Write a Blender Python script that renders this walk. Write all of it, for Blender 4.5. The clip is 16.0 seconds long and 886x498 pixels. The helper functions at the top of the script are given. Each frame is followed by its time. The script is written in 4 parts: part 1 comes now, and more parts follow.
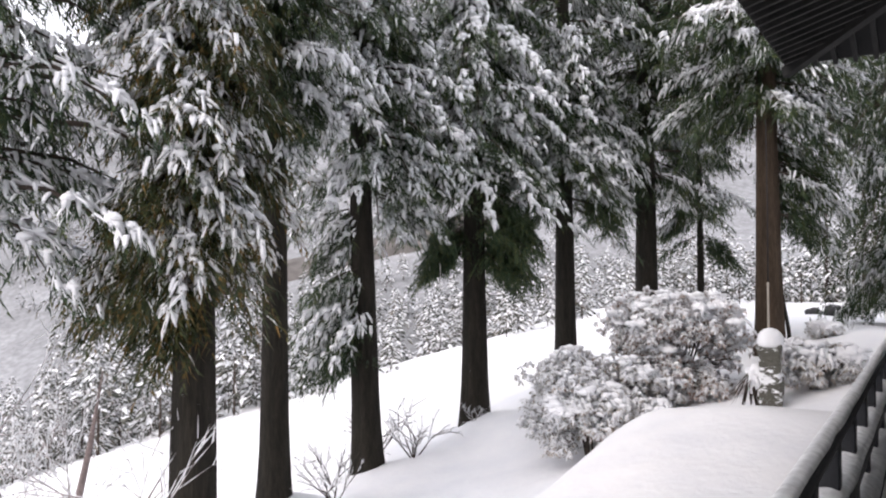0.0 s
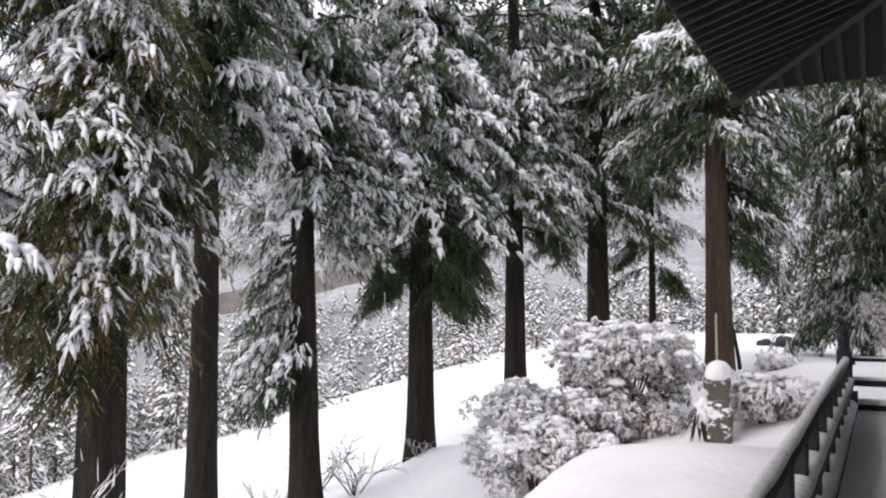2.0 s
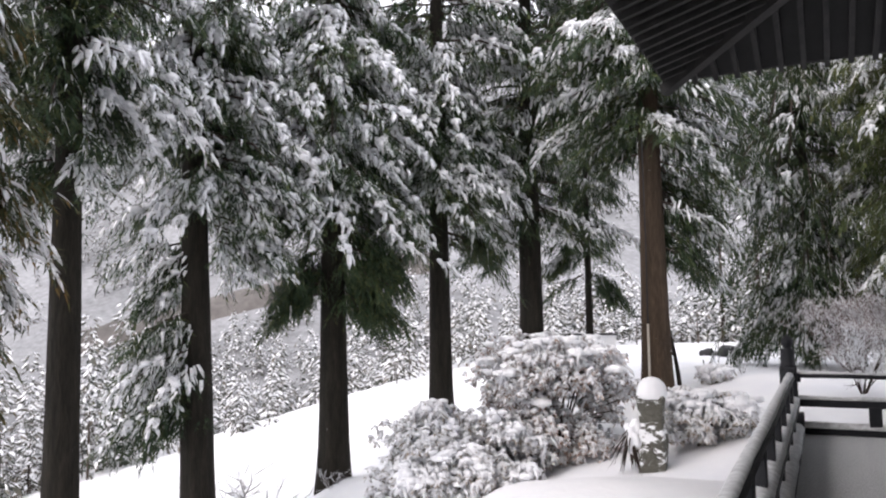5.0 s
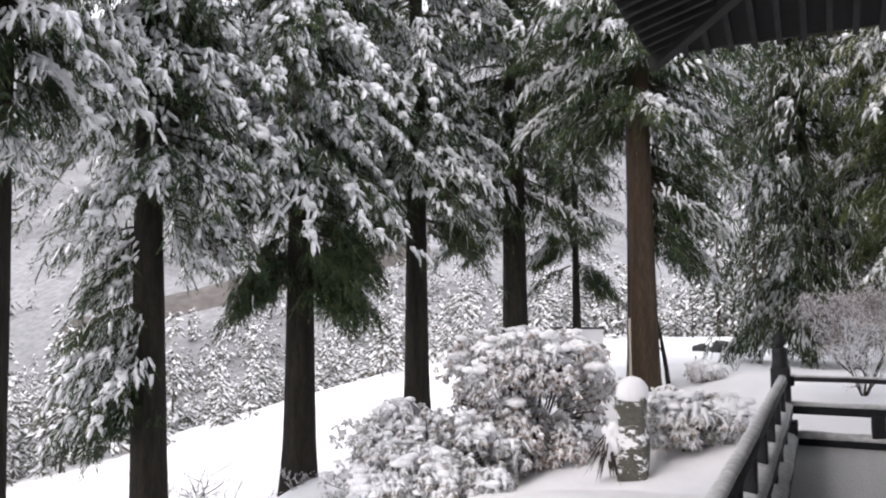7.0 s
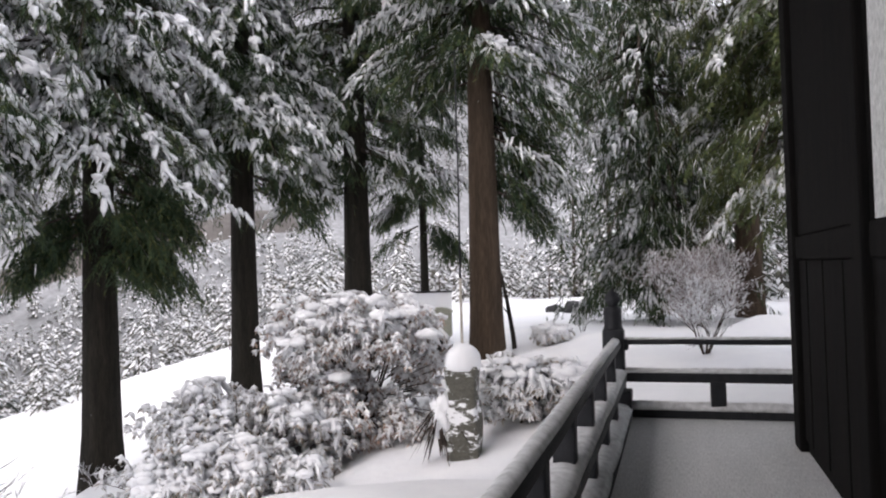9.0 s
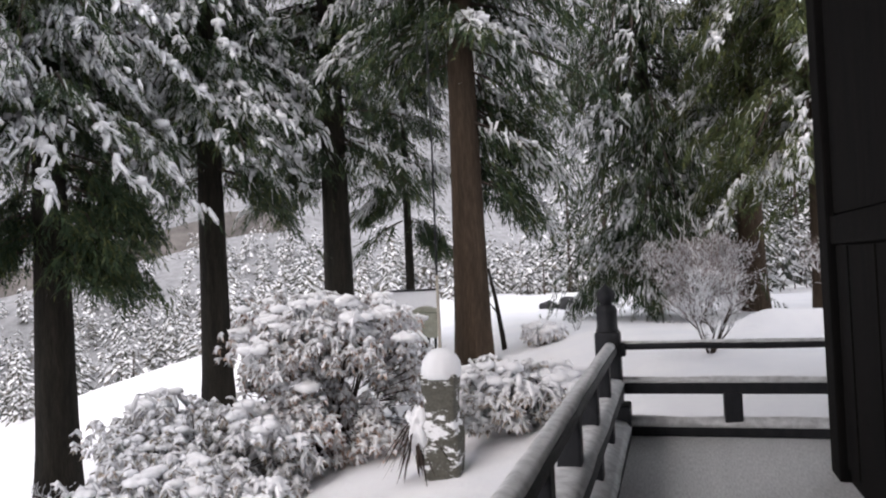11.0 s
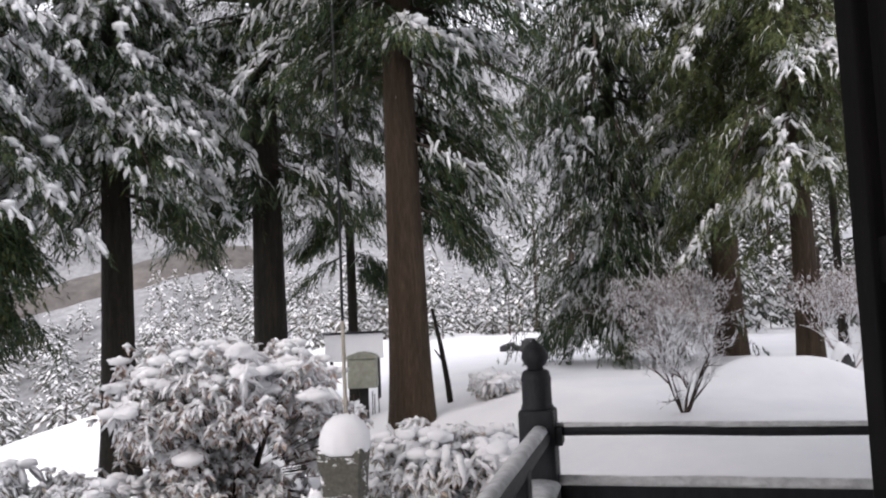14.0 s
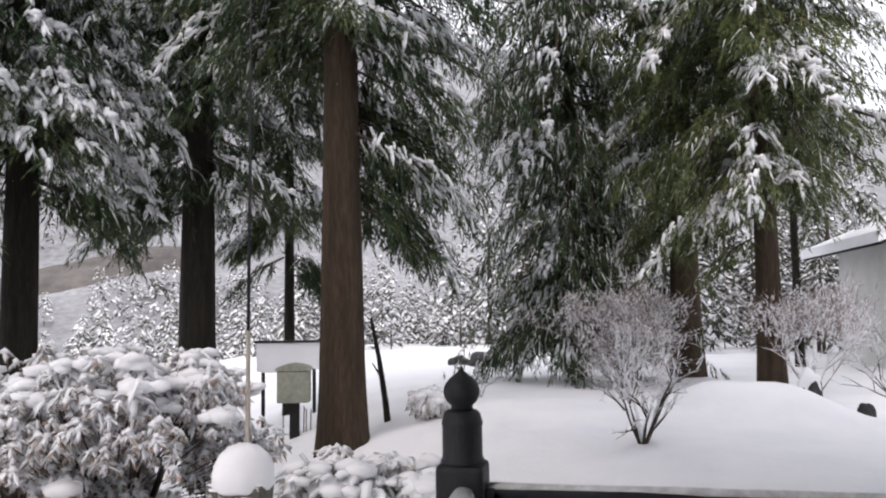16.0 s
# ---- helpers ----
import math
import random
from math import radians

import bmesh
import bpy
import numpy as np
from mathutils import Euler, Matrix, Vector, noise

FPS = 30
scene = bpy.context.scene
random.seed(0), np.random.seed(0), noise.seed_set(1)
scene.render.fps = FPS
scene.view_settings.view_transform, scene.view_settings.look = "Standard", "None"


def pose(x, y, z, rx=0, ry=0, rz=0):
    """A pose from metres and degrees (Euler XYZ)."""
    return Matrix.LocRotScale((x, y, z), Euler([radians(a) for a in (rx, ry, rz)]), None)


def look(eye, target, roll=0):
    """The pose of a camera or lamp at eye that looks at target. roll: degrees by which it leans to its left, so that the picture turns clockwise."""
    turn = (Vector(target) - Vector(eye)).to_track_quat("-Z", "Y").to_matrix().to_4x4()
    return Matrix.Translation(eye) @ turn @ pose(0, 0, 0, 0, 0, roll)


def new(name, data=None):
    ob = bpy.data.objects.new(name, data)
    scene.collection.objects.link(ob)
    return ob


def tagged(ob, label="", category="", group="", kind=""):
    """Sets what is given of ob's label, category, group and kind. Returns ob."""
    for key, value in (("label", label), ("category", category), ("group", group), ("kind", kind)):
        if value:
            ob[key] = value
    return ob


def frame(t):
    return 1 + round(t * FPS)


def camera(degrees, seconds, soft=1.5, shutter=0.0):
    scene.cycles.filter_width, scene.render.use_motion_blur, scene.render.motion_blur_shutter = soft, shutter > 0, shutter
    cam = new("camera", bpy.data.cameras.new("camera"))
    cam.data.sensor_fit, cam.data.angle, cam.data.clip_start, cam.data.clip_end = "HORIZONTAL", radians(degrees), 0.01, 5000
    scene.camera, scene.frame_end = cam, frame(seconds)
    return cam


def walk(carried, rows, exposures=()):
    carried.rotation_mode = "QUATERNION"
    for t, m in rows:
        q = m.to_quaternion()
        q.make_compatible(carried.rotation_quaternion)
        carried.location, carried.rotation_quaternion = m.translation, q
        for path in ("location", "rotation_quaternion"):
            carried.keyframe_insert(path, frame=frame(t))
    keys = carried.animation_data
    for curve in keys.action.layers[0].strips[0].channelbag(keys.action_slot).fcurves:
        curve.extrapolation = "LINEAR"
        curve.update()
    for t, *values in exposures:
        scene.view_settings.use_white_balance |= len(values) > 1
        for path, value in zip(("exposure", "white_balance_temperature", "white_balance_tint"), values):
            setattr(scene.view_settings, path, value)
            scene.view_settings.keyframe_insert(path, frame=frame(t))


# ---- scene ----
SKY, SUN = 0.138, 0.85
cam = camera(59.1, 16.0, soft=2.1)
PATH = [
    (0, (-0.825, 0.339, 1.472), (-1.889, 2.031, 1.529), -0.2),
    (0.5, (-0.805, 0.481, 1.454), (-1.788, 2.222, 1.518), -0.2),
    (1, (-0.81, 0.695, 1.411), (-1.735, 2.465, 1.507), 0.2),
    (1.5, (-0.774, 0.953, 1.423), (-1.714, 2.712, 1.577), 0.8),
    (2, (-0.801, 1.056, 1.465), (-1.779, 2.795, 1.597), 0.1),
    (2.5, (-0.879, 1.323, 1.482), (-1.844, 3.072, 1.586), 0.4),
    (3, (-0.993, 1.688, 1.471), (-1.939, 3.445, 1.605), -0.4),
    (5.5, (-0.845, 3.26, 1.47), (-1.711, 5.055, 1.634), -0.7),
    (6, (-0.823, 3.544, 1.451), (-1.752, 5.308, 1.612), 1.3),
    (6.5, (-0.801, 3.836, 1.483), (-1.717, 5.607, 1.65), -0.7),
    (7, (-0.864, 4.203, 1.468), (-1.734, 5.998, 1.609), -0.3),
    (7.5, (-0.899, 4.697, 1.485), (-1.656, 6.543, 1.616), -0.5),
    (8, (-0.833, 5.002, 1.455), (-1.6, 6.846, 1.569), 0.3),
    (8.5, (-0.728, 5.506, 1.413), (-1.4, 7.386, 1.532), 0.6),
    (9, (-0.735, 5.916, 1.381), (-1.302, 7.834, 1.432), -1.6),
    (11.5, (-0.796, 7.437, 1.355), (-1.342, 9.36, 1.397), -3.1),
    (12, (-0.733, 7.846, 1.399), (-1.208, 9.788, 1.432), -3.6),
    (12.5, (-0.742, 7.974, 1.368), (-1.363, 9.874, 1.437), -2.4),
    (13, (-0.699, 8.261, 1.371), (-1.377, 10.142, 1.421), -3.6),
    (13.5, (-0.71, 8.614, 1.362), (-1.369, 10.498, 1.491), -1.1),
    (14, (-0.705, 8.995, 1.382), (-1.195, 10.929, 1.517), -2.6),
    (14.5, (-0.663, 9.288, 1.361), (-1.202, 11.211, 1.475), -1.0),
    (15, (-0.635, 9.542, 1.372), (-1.124, 11.478, 1.48), -0.9),
    (15.5, (-0.691, 9.792, 1.372), (-1.158, 11.73, 1.533), 0.2),
    (16, (-0.754, 10.111, 1.394), (-1.136, 12.068, 1.549), -0.8),
]
EXPOSURES = [(0.0, 0.60, 6500, 16), (6.5, 0.72, 6500, 16), (9.0, 0.56, 6500, 16), (13.5, 0.49, 6500, 16), (16.0, 0.52, 6500, 16)]
walk(cam, [(t, look(eye, target, roll)) for t, eye, target, roll in PATH], EXPOSURES)

# ---- world and sun: an overcast winter sky ----
world = bpy.data.worlds.new("overcast_sky")
scene.world = world
world.use_nodes = True
wn = world.node_tree.nodes
sky = wn.new("ShaderNodeTexSky")
sky.sky_type = 'NISHITA'
sky.sun_disc = False
sky.sun_elevation, sky.sun_rotation = radians(45), radians(198)
sky.air_density, sky.dust_density, sky.ozone_density = 1.0, 6.0, 0.6
wn["Background"].inputs["Strength"].default_value = SKY
cloud = wn.new("ShaderNodeMix")
cloud.data_type = 'RGBA'
cloud.inputs[0].default_value = 0.8
cloud.inputs[7].default_value = (8.6, 8.8, 9.1, 1)
world.node_tree.links.new(sky.outputs[0], cloud.inputs[6])
world.node_tree.links.new(cloud.outputs[2], wn["Background"].inputs["Color"])
sun = new("sun", bpy.data.lights.new("sun", 'SUN'))
sun.data.energy, sun.data.angle, sun.data.color = SUN, radians(50), (1.0, 0.97, 0.94)
sun.matrix_world = look((-3, -9, 30), (0, 0, 20.5))

rng = np.random.default_rng(7)


# ---- materials ----
def material(name, build):
    m = bpy.data.materials.new(name)
    m.use_nodes = True
    nt = m.node_tree
    build(nt, nt.nodes["Principled BSDF"])
    return m


def link(nt, a, b):
    nt.links.new(a, b)


def noise_node(nt, scale, detail=6.0, rough=0.6, stretch=None, coord="Object"):
    tc = nt.nodes.new("ShaderNodeTexCoord")
    n = nt.nodes.new("ShaderNodeTexNoise")
    n.inputs["Scale"].default_value, n.inputs["Detail"].default_value, n.inputs["Roughness"].default_value = scale, detail, rough
    if stretch:
        mp = nt.nodes.new("ShaderNodeMapping")
        mp.inputs["Scale"].default_value = stretch
        link(nt, tc.outputs[coord], mp.inputs["Vector"])
        link(nt, mp.outputs["Vector"], n.inputs["Vector"])
    else:
        link(nt, tc.outputs[coord], n.inputs["Vector"])
    return n


def ramp(nt, src, stops):
    r = nt.nodes.new("ShaderNodeValToRGB")
    e = r.color_ramp.elements
    while len(e) < len(stops):
        e.new(0.5)
    for el, (p, c) in zip(e, stops):
        el.position, el.color = p, (*c, 1)
    link(nt, src, r.inputs["Fac"])
    return r


def mix(nt, fac, a, b):
    n = nt.nodes.new("ShaderNodeMix")
    n.data_type = 'RGBA'
    if isinstance(fac, float):
        n.inputs[0].default_value = fac
    else:
        link(nt, fac, n.inputs[0])
    for k, v in ((6, a), (7, b)):
        if isinstance(v, tuple):
            n.inputs[k].default_value = (*v, 1)
        else:
            link(nt, v, n.inputs[k])
    return n.outputs[2]


def bump(nt, bsdf, sources):
    prev = None
    for src, strength, dist in sources:
        b = nt.nodes.new("ShaderNodeBump")
        b.inputs["Strength"].default_value, b.inputs["Distance"].default_value = strength, dist
        link(nt, src, b.inputs["Height"])
        if prev:
            link(nt, prev, b.inputs["Normal"])
        prev = b.outputs["Normal"]
    link(nt, prev, bsdf.inputs["Normal"])


def two_tone(name, dark, light, scale, fine, rough=0.8, stretch=None, relief=0.02, specular=0.3):
    def build(nt, b):
        n1, n2 = noise_node(nt, scale, 5, 0.6, stretch), noise_node(nt, fine, 8, 0.65, stretch)
        base = ramp(nt, n1.outputs["Fac"], [(0.3, dark), (0.7, light)])
        grain = ramp(nt, n2.outputs["Fac"], [(0.35, (0.55, 0.55, 0.55)), (0.65, (1, 1, 1))])
        mul = nt.nodes.new("ShaderNodeMix")
        mul.data_type, mul.blend_type = 'RGBA', 'MULTIPLY'
        mul.inputs[0].default_value = 0.8
        link(nt, base.outputs[0], mul.inputs[6])
        link(nt, grain.outputs[0], mul.inputs[7])
        link(nt, mul.outputs[2], b.inputs["Base Color"])
        b.inputs["Roughness"].default_value = rough
        b.inputs["Specular IOR Level"].default_value = specular
        bump(nt, b, [(n1.outputs["Fac"], 0.5, relief * 2), (n2.outputs["Fac"], 0.7, relief)])
    return material(name, build)


def snow_build(nt, b):
    n1, n2, n3 = noise_node(nt, 0.9, 4), noise_node(nt, 9, 5), noise_node(nt, 70, 4)
    c = ramp(nt, n1.outputs["Fac"], [(0.3, (0.80, 0.81, 0.84)), (0.7, (0.88, 0.88, 0.89))])
    link(nt, c.outputs[0], b.inputs["Base Color"])
    b.inputs["Roughness"].default_value = 0.75
    b.inputs["Specular IOR Level"].default_value = 0.2
    bump(nt, b, [(n1.outputs["Fac"], 0.35, 0.12), (n2.outputs["Fac"], 0.3, 0.03), (n3.outputs["Fac"], 0.25, 0.006)])


def leaf_build(a, b2, c2, rough=0.65):
    def build(nt, b):
        g = nt.nodes.new("ShaderNodeNewGeometry")
        n = noise_node(nt, 0.6, 3)
        c = ramp(nt, g.outputs["Random Per Island"], [(0.0, a), (0.6, b2), (1.0, c2)])
        v = ramp(nt, n.outputs["Fac"], [(0.35, (0.6, 0.65, 0.6)), (0.65, (1.1, 1.0, 0.85))])
        mul = nt.nodes.new("ShaderNodeMix")
        mul.data_type, mul.blend_type = 'RGBA', 'MULTIPLY'
        mul.inputs[0].default_value = 1.0
        link(nt, c.outputs[0], mul.inputs[6])
        link(nt, v.outputs[0], mul.inputs[7])
        link(nt, mul.outputs[2], b.inputs["Base Color"])
        b.inputs["Roughness"].default_value = rough
        b.inputs["Specular IOR Level"].default_value = 0.25
    return build


def snow_patch_build(under, cover, scale=6.0):
    def build(nt, b):
        n, n2 = noise_node(nt, scale, 7, 0.68, (1.0, 1.0, 1.9)), noise_node(nt, 30, 6)
        g = nt.nodes.new("ShaderNodeNewGeometry")
        sep = nt.nodes.new("ShaderNodeSeparateXYZ")
        link(nt, g.outputs["Normal"], sep.inputs[0])
        add = nt.nodes.new("ShaderNodeMath")
        add.operation = 'MULTIPLY_ADD'
        add.inputs[1].default_value = 0.35
        link(nt, sep.outputs["Z"], add.inputs[0])
        link(nt, n.outputs["Fac"], add.inputs[2])
        f = ramp(nt, add.outputs[0], [(cover, (0, 0, 0)), (cover + 0.05, (1, 1, 1))])
        base = ramp(nt, n2.outputs["Fac"], [(0.3, tuple(0.5 * v for v in under)), (0.7, under)])
        link(nt, mix(nt, f.outputs[0], base.outputs[0], (0.84, 0.85, 0.87)), b.inputs["Base Color"])
        b.inputs["Roughness"].default_value = 0.85
        bump(nt, b, [(n.outputs["Fac"], 0.5, 0.04), (n2.outputs["Fac"], 0.5, 0.01)])
    return build


SNOW = material("snow", snow_build)
FROST = two_tone("powder_snow_on_wood", (0.76, 0.77, 0.78), (0.87, 0.875, 0.88), 3.0, 14, 0.8, None, 0.002)
FLOOR = two_tone("frosted_floor_boards", (0.78, 0.79, 0.79), (0.87, 0.875, 0.875), 1.2, 22, 0.6, (6.0, 0.6, 1.0), 0.003)
DARK_WOOD = two_tone("black_stained_wood", (0.010, 0.011, 0.014), (0.026, 0.027, 0.032), 4.0, 45, 0.6, (3, 3, 0.6), 0.004)
ROOF_WOOD = two_tone("old_roof_timber", (0.008, 0.008, 0.008), (0.024, 0.023, 0.022), 3.0, 30, 0.75, None, 0.004)
# Near-black colour carries the shade between the rafters under the eaves.
ROOF_BOARD = two_tone("shade_black_soffit_boards", (0.003, 0.003, 0.003), (0.008, 0.008, 0.008), 2.0, 25, 0.8, None, 0.004)
WALL_WOOD = two_tone("smoke_black_wall_boards", (0.004, 0.004, 0.004), (0.011, 0.009, 0.008), 3.0, 30, 0.8, (3, 3, 0.4), 0.004, 0.1)
PLASTER = two_tone("white_plaster", (0.70, 0.70, 0.67), (0.80, 0.80, 0.78), 1.5, 25, 0.9, None, 0.003)


def bark_build(dark, light):
    def build(nt, b):
        n1, n2, n3 = noise_node(nt, 2.2, 5, 0.6, (3.5, 3.5, 0.35)), noise_node(nt, 14, 8, 0.65, (3.5, 3.5, 0.35)), noise_node(nt, 5.5, 6, 0.75)
        base = ramp(nt, n1.outputs["Fac"], [(0.3, dark), (0.7, light)])
        grain = ramp(nt, n2.outputs["Fac"], [(0.35, (0.45, 0.45, 0.45)), (0.65, (1.1, 1.1, 1.1))])
        mul = nt.nodes.new("ShaderNodeMix")
        mul.data_type, mul.blend_type = 'RGBA', 'MULTIPLY'
        mul.inputs[0].default_value = 0.85
        link(nt, base.outputs[0], mul.inputs[6])
        link(nt, grain.outputs[0], mul.inputs[7])
        fleck = ramp(nt, n3.outputs["Fac"], [(0.70, (0, 0, 0)), (0.725, (1, 1, 1))])
        link(nt, mix(nt, fleck.outputs[0], mul.outputs[2], (0.75, 0.76, 0.78)), b.inputs["Base Color"])
        b.inputs["Roughness"].default_value = 0.9
        b.inputs["Specular IOR Level"].default_value = 0.2
        bump(nt, b, [(n1.outputs["Fac"], 0.6, 0.1), (n2.outputs["Fac"], 0.8, 0.05)])
    return build


BARK = material("cedar_bark", bark_build((0.016, 0.014, 0.011), (0.042, 0.036, 0.028)))
RED_BARK = material("reddish_cedar_bark", bark_build((0.044, 0.032, 0.022), (0.090, 0.063, 0.043)))
TWIG = two_tone("dark_twig", (0.04, 0.03, 0.025), (0.10, 0.075, 0.06), 4, 30, 0.85, None, 0.01)
PINK_TWIG = two_tone("pale_frosted_twig", (0.24, 0.185, 0.175), (0.42, 0.34, 0.325), 2, 20, 0.85, None, 0.01)
STONE = material("mossy_stone_with_snow", snow_patch_build((0.115, 0.112, 0.092), 0.53, 4.2))
ROCK = two_tone("dark_wet_rock", (0.02, 0.02, 0.022), (0.06, 0.06, 0.06), 3, 20, 0.6, None, 0.03)
BOX_PAINT = two_tone("grey_green_paint", (0.30, 0.31, 0.255), (0.37, 0.375, 0.31), 2, 7, 0.6, None, 0.002)
BAMBOO = two_tone("pale_bamboo_pole", (0.36, 0.33, 0.28), (0.52, 0.48, 0.42), 2, 25, 0.7, (2, 2, 0.4), 0.003)
CEDAR = material("cedar_needles", leaf_build((0.022, 0.042, 0.025), (0.044, 0.078, 0.040), (0.095, 0.110, 0.040)))
CEDAR_GREEN = material("bright_cedar_needles", leaf_build((0.04, 0.06, 0.03), (0.075, 0.105, 0.04), (0.13, 0.14, 0.05)))
CEDAR_RUSSET = material("russet_tipped_cedar_needles", leaf_build((0.024, 0.040, 0.022), (0.060, 0.075, 0.030), (0.17, 0.105, 0.035)))
AZALEA = material("russet_azalea_leaves", leaf_build((0.26, 0.20, 0.18), (0.48, 0.37, 0.345), (0.62, 0.50, 0.47)))
FROSTED_LEAF = material("frosted_azalea_leaves", leaf_build((0.28, 0.25, 0.23), (0.44, 0.40, 0.38), (0.58, 0.51, 0.49)))
# Snow of the hillside trees, greyed in its colour to imitate distance haze.
HAZED_SNOW = two_tone("haze_grey_far_snow", (0.46, 0.46, 0.48), (0.62, 0.62, 0.645), 0.5, 6, 0.85, None, 0.01)
BRUSH = two_tone("snowy_brushwood_slope", (0.20, 0.205, 0.21), (0.40, 0.405, 0.42), 0.05, 0.9, 0.9, None, 0.3)
CUTTING = two_tone("bare_road_cutting", (0.10, 0.092, 0.087), (0.18, 0.165, 0.155), 0.06, 0.6, 0.9, None, 0.2)
DARK_FAR = material("shaded_forest_needles", leaf_build((0.035, 0.045, 0.035), (0.07, 0.085, 0.065), (0.12, 0.12, 0.09)))
# Far needles painted paler and greyer in place of haze.
FAR_GREEN = material("haze_paled_far_needles", leaf_build((0.07, 0.08, 0.075), (0.12, 0.125, 0.12), (0.19, 0.18, 0.17)))


# ---- mesh helpers ----
def part(name, bm, mat, parent=None, label=""):
    me = bpy.data.meshes.new(name)
    bm.to_mesh(me)
    bm.free()
    me.materials.append(mat)
    ob = new(name, me)
    ob.parent = parent
    if label:
        ob["label"] = label
    return ob


def empty(name, x=0.0, y=0.0, z=0.0):
    ob = new(name)
    ob.empty_display_size = 0.2
    ob.location = (x, y, z)
    return ob


def smooth(ob):
    ob.data.polygons.foreach_set("use_smooth", [True] * len(ob.data.polygons))
    return ob


def box_bm(lo, hi, bevel=0.0, bm=None):
    bm = bm or bmesh.new()
    c = [(a + b) / 2 for a, b in zip(lo, hi)]
    s = [b - a for a, b in zip(lo, hi)]
    geo = bmesh.ops.create_cube(bm, size=1, matrix=Matrix.LocRotScale(c, None, s))
    if bevel:
        edges = list({e for v in geo["verts"] for e in v.link_edges})
        bmesh.ops.bevel(bm, geom=edges, offset=bevel, segments=2, affect='EDGES', profile=0.6)
    return bm


def lathe_bm(profile, sides=20, bm=None, centre=(0, 0, 0), wobble=0.0, seed=0):
    bm = bm or bmesh.new()
    rings = []
    for k, (r, z) in enumerate(profile):
        ring = []
        for i in range(sides):
            a = 2 * math.pi * i / sides
            w = 1 + wobble * noise.noise((3 * math.cos(a) + seed, 3 * math.sin(a), 2.5 * z + seed))
            ring.append(bm.verts.new((centre[0] + r * w * math.cos(a), centre[1] + r * w * math.sin(a), centre[2] + z)))
        rings.append(ring)
    for a, b in zip(rings, rings[1:]):
        for i in range(sides):
            bm.faces.new((a[i], a[(i + 1) % sides], b[(i + 1) % sides], b[i]))
    bm.faces.new(list(reversed(rings[0])))
    bm.faces.new(rings[-1])
    return bm


def tube_bm(points, radii, sides=6, bm=None):
    bm = bm or bmesh.new()
    rings = []
    pts = [Vector(p) for p in points]
    for k, p in enumerate(pts):
        d = (pts[min(k + 1, len(pts) - 1)] - pts[max(k - 1, 0)]).normalized()
        s = d.cross(Vector((0.3, 0.2, 1))).normalized()
        u = s.cross(d)
        rings.append([bm.verts.new(p + radii[k] * (math.cos(a) * s + math.sin(a) * u)) for a in (2 * math.pi * i / sides for i in range(sides))])
    for a, b in zip(rings, rings[1:]):
        for i in range(sides):
            bm.faces.new((a[i], a[(i + 1) % sides], b[(i + 1) % sides], b[i]))
    bm.faces.new(list(reversed(rings[0])))
    bm.faces.new(rings[-1])
    return bm


FINGER_FACES = np.array([(0, 1, 4), (0, 4, 3), (1, 2, 5), (1, 5, 4), (2, 0, 3), (2, 3, 5), (3, 4, 6), (4, 5, 6), (5, 3, 6)])


def fingers(P, D, L, R, droop, flat=0.5, base=0.5, mid=0.5):
    """Slender drooping shoots, seven points each: from P along D, length L, half-width R."""
    P, D = P.reshape(-1, 3), D.reshape(-1, 3)
    n = len(P)
    L, R, droop = (np.broadcast_to(np.asarray(v, float).reshape(-1), (n,)) for v in (L, R, droop))
    D = D / np.linalg.norm(D, axis=1, keepdims=True)
    S = np.cross(D, (0, 0, 1.0))
    S /= np.maximum(np.linalg.norm(S, axis=1, keepdims=True), 1e-4)
    U = np.cross(S, D)
    down = np.array((0, 0, -1.0))
    p1 = P + mid * L[:, None] * D + (mid * mid * droop * L)[:, None] * down
    p2 = P + L[:, None] * D + (droop * L)[:, None] * down
    out = np.empty((n, 7, 3))
    for k, a in enumerate((0.5, 2.6, 4.7)):
        off = (math.cos(a) * S + flat * math.sin(a) * U) * R[:, None]
        out[:, k] = P + base * off
        out[:, 3 + k] = p1 + off
    out[:, 6] = p2
    return out


KITE_FACES = np.array([(0, 1, 2), (1, 3, 2)])


def kites(P, D, L, R, droop):
    """Narrow drooping sprays and leaves: base, two edges and tip."""
    P, D = P.reshape(-1, 3), D.reshape(-1, 3)
    n = len(P)
    L, R, droop = (np.broadcast_to(np.asarray(v, float).reshape(-1), (n,)) for v in (L, R, droop))
    D = D / np.linalg.norm(D, axis=1, keepdims=True)
    S = np.cross(D, (0, 0, 1.0)) + 0.6 * rng.normal(size=(n, 3))
    S -= (S * D).sum(1, keepdims=True) * D
    S /= np.maximum(np.linalg.norm(S, axis=1, keepdims=True), 1e-4)
    p1 = P + 0.5 * L[:, None] * D
    p1[:, 2] -= 0.25 * droop * L
    p2 = P + L[:, None] * D
    p2[:, 2] -= droop * L
    out = np.empty((n, 4, 3))
    out[:, 0], out[:, 3] = P, p2
    out[:, 1], out[:, 2] = p1 - S * R[:, None], p1 + S * R[:, None]
    return out


NEEDLE_FACES = np.array([(0, 1, 2)])


def needles_at(P, D, L, R, droop):
    """Flat tapering needle tufts, three points each."""
    k = kites(P, D, L, R, droop)
    k[:, 1:3] += 0.7 * (k[:, 0] - (k[:, 1] + k[:, 2]) / 2)[:, None]
    return k[:, 1:4]


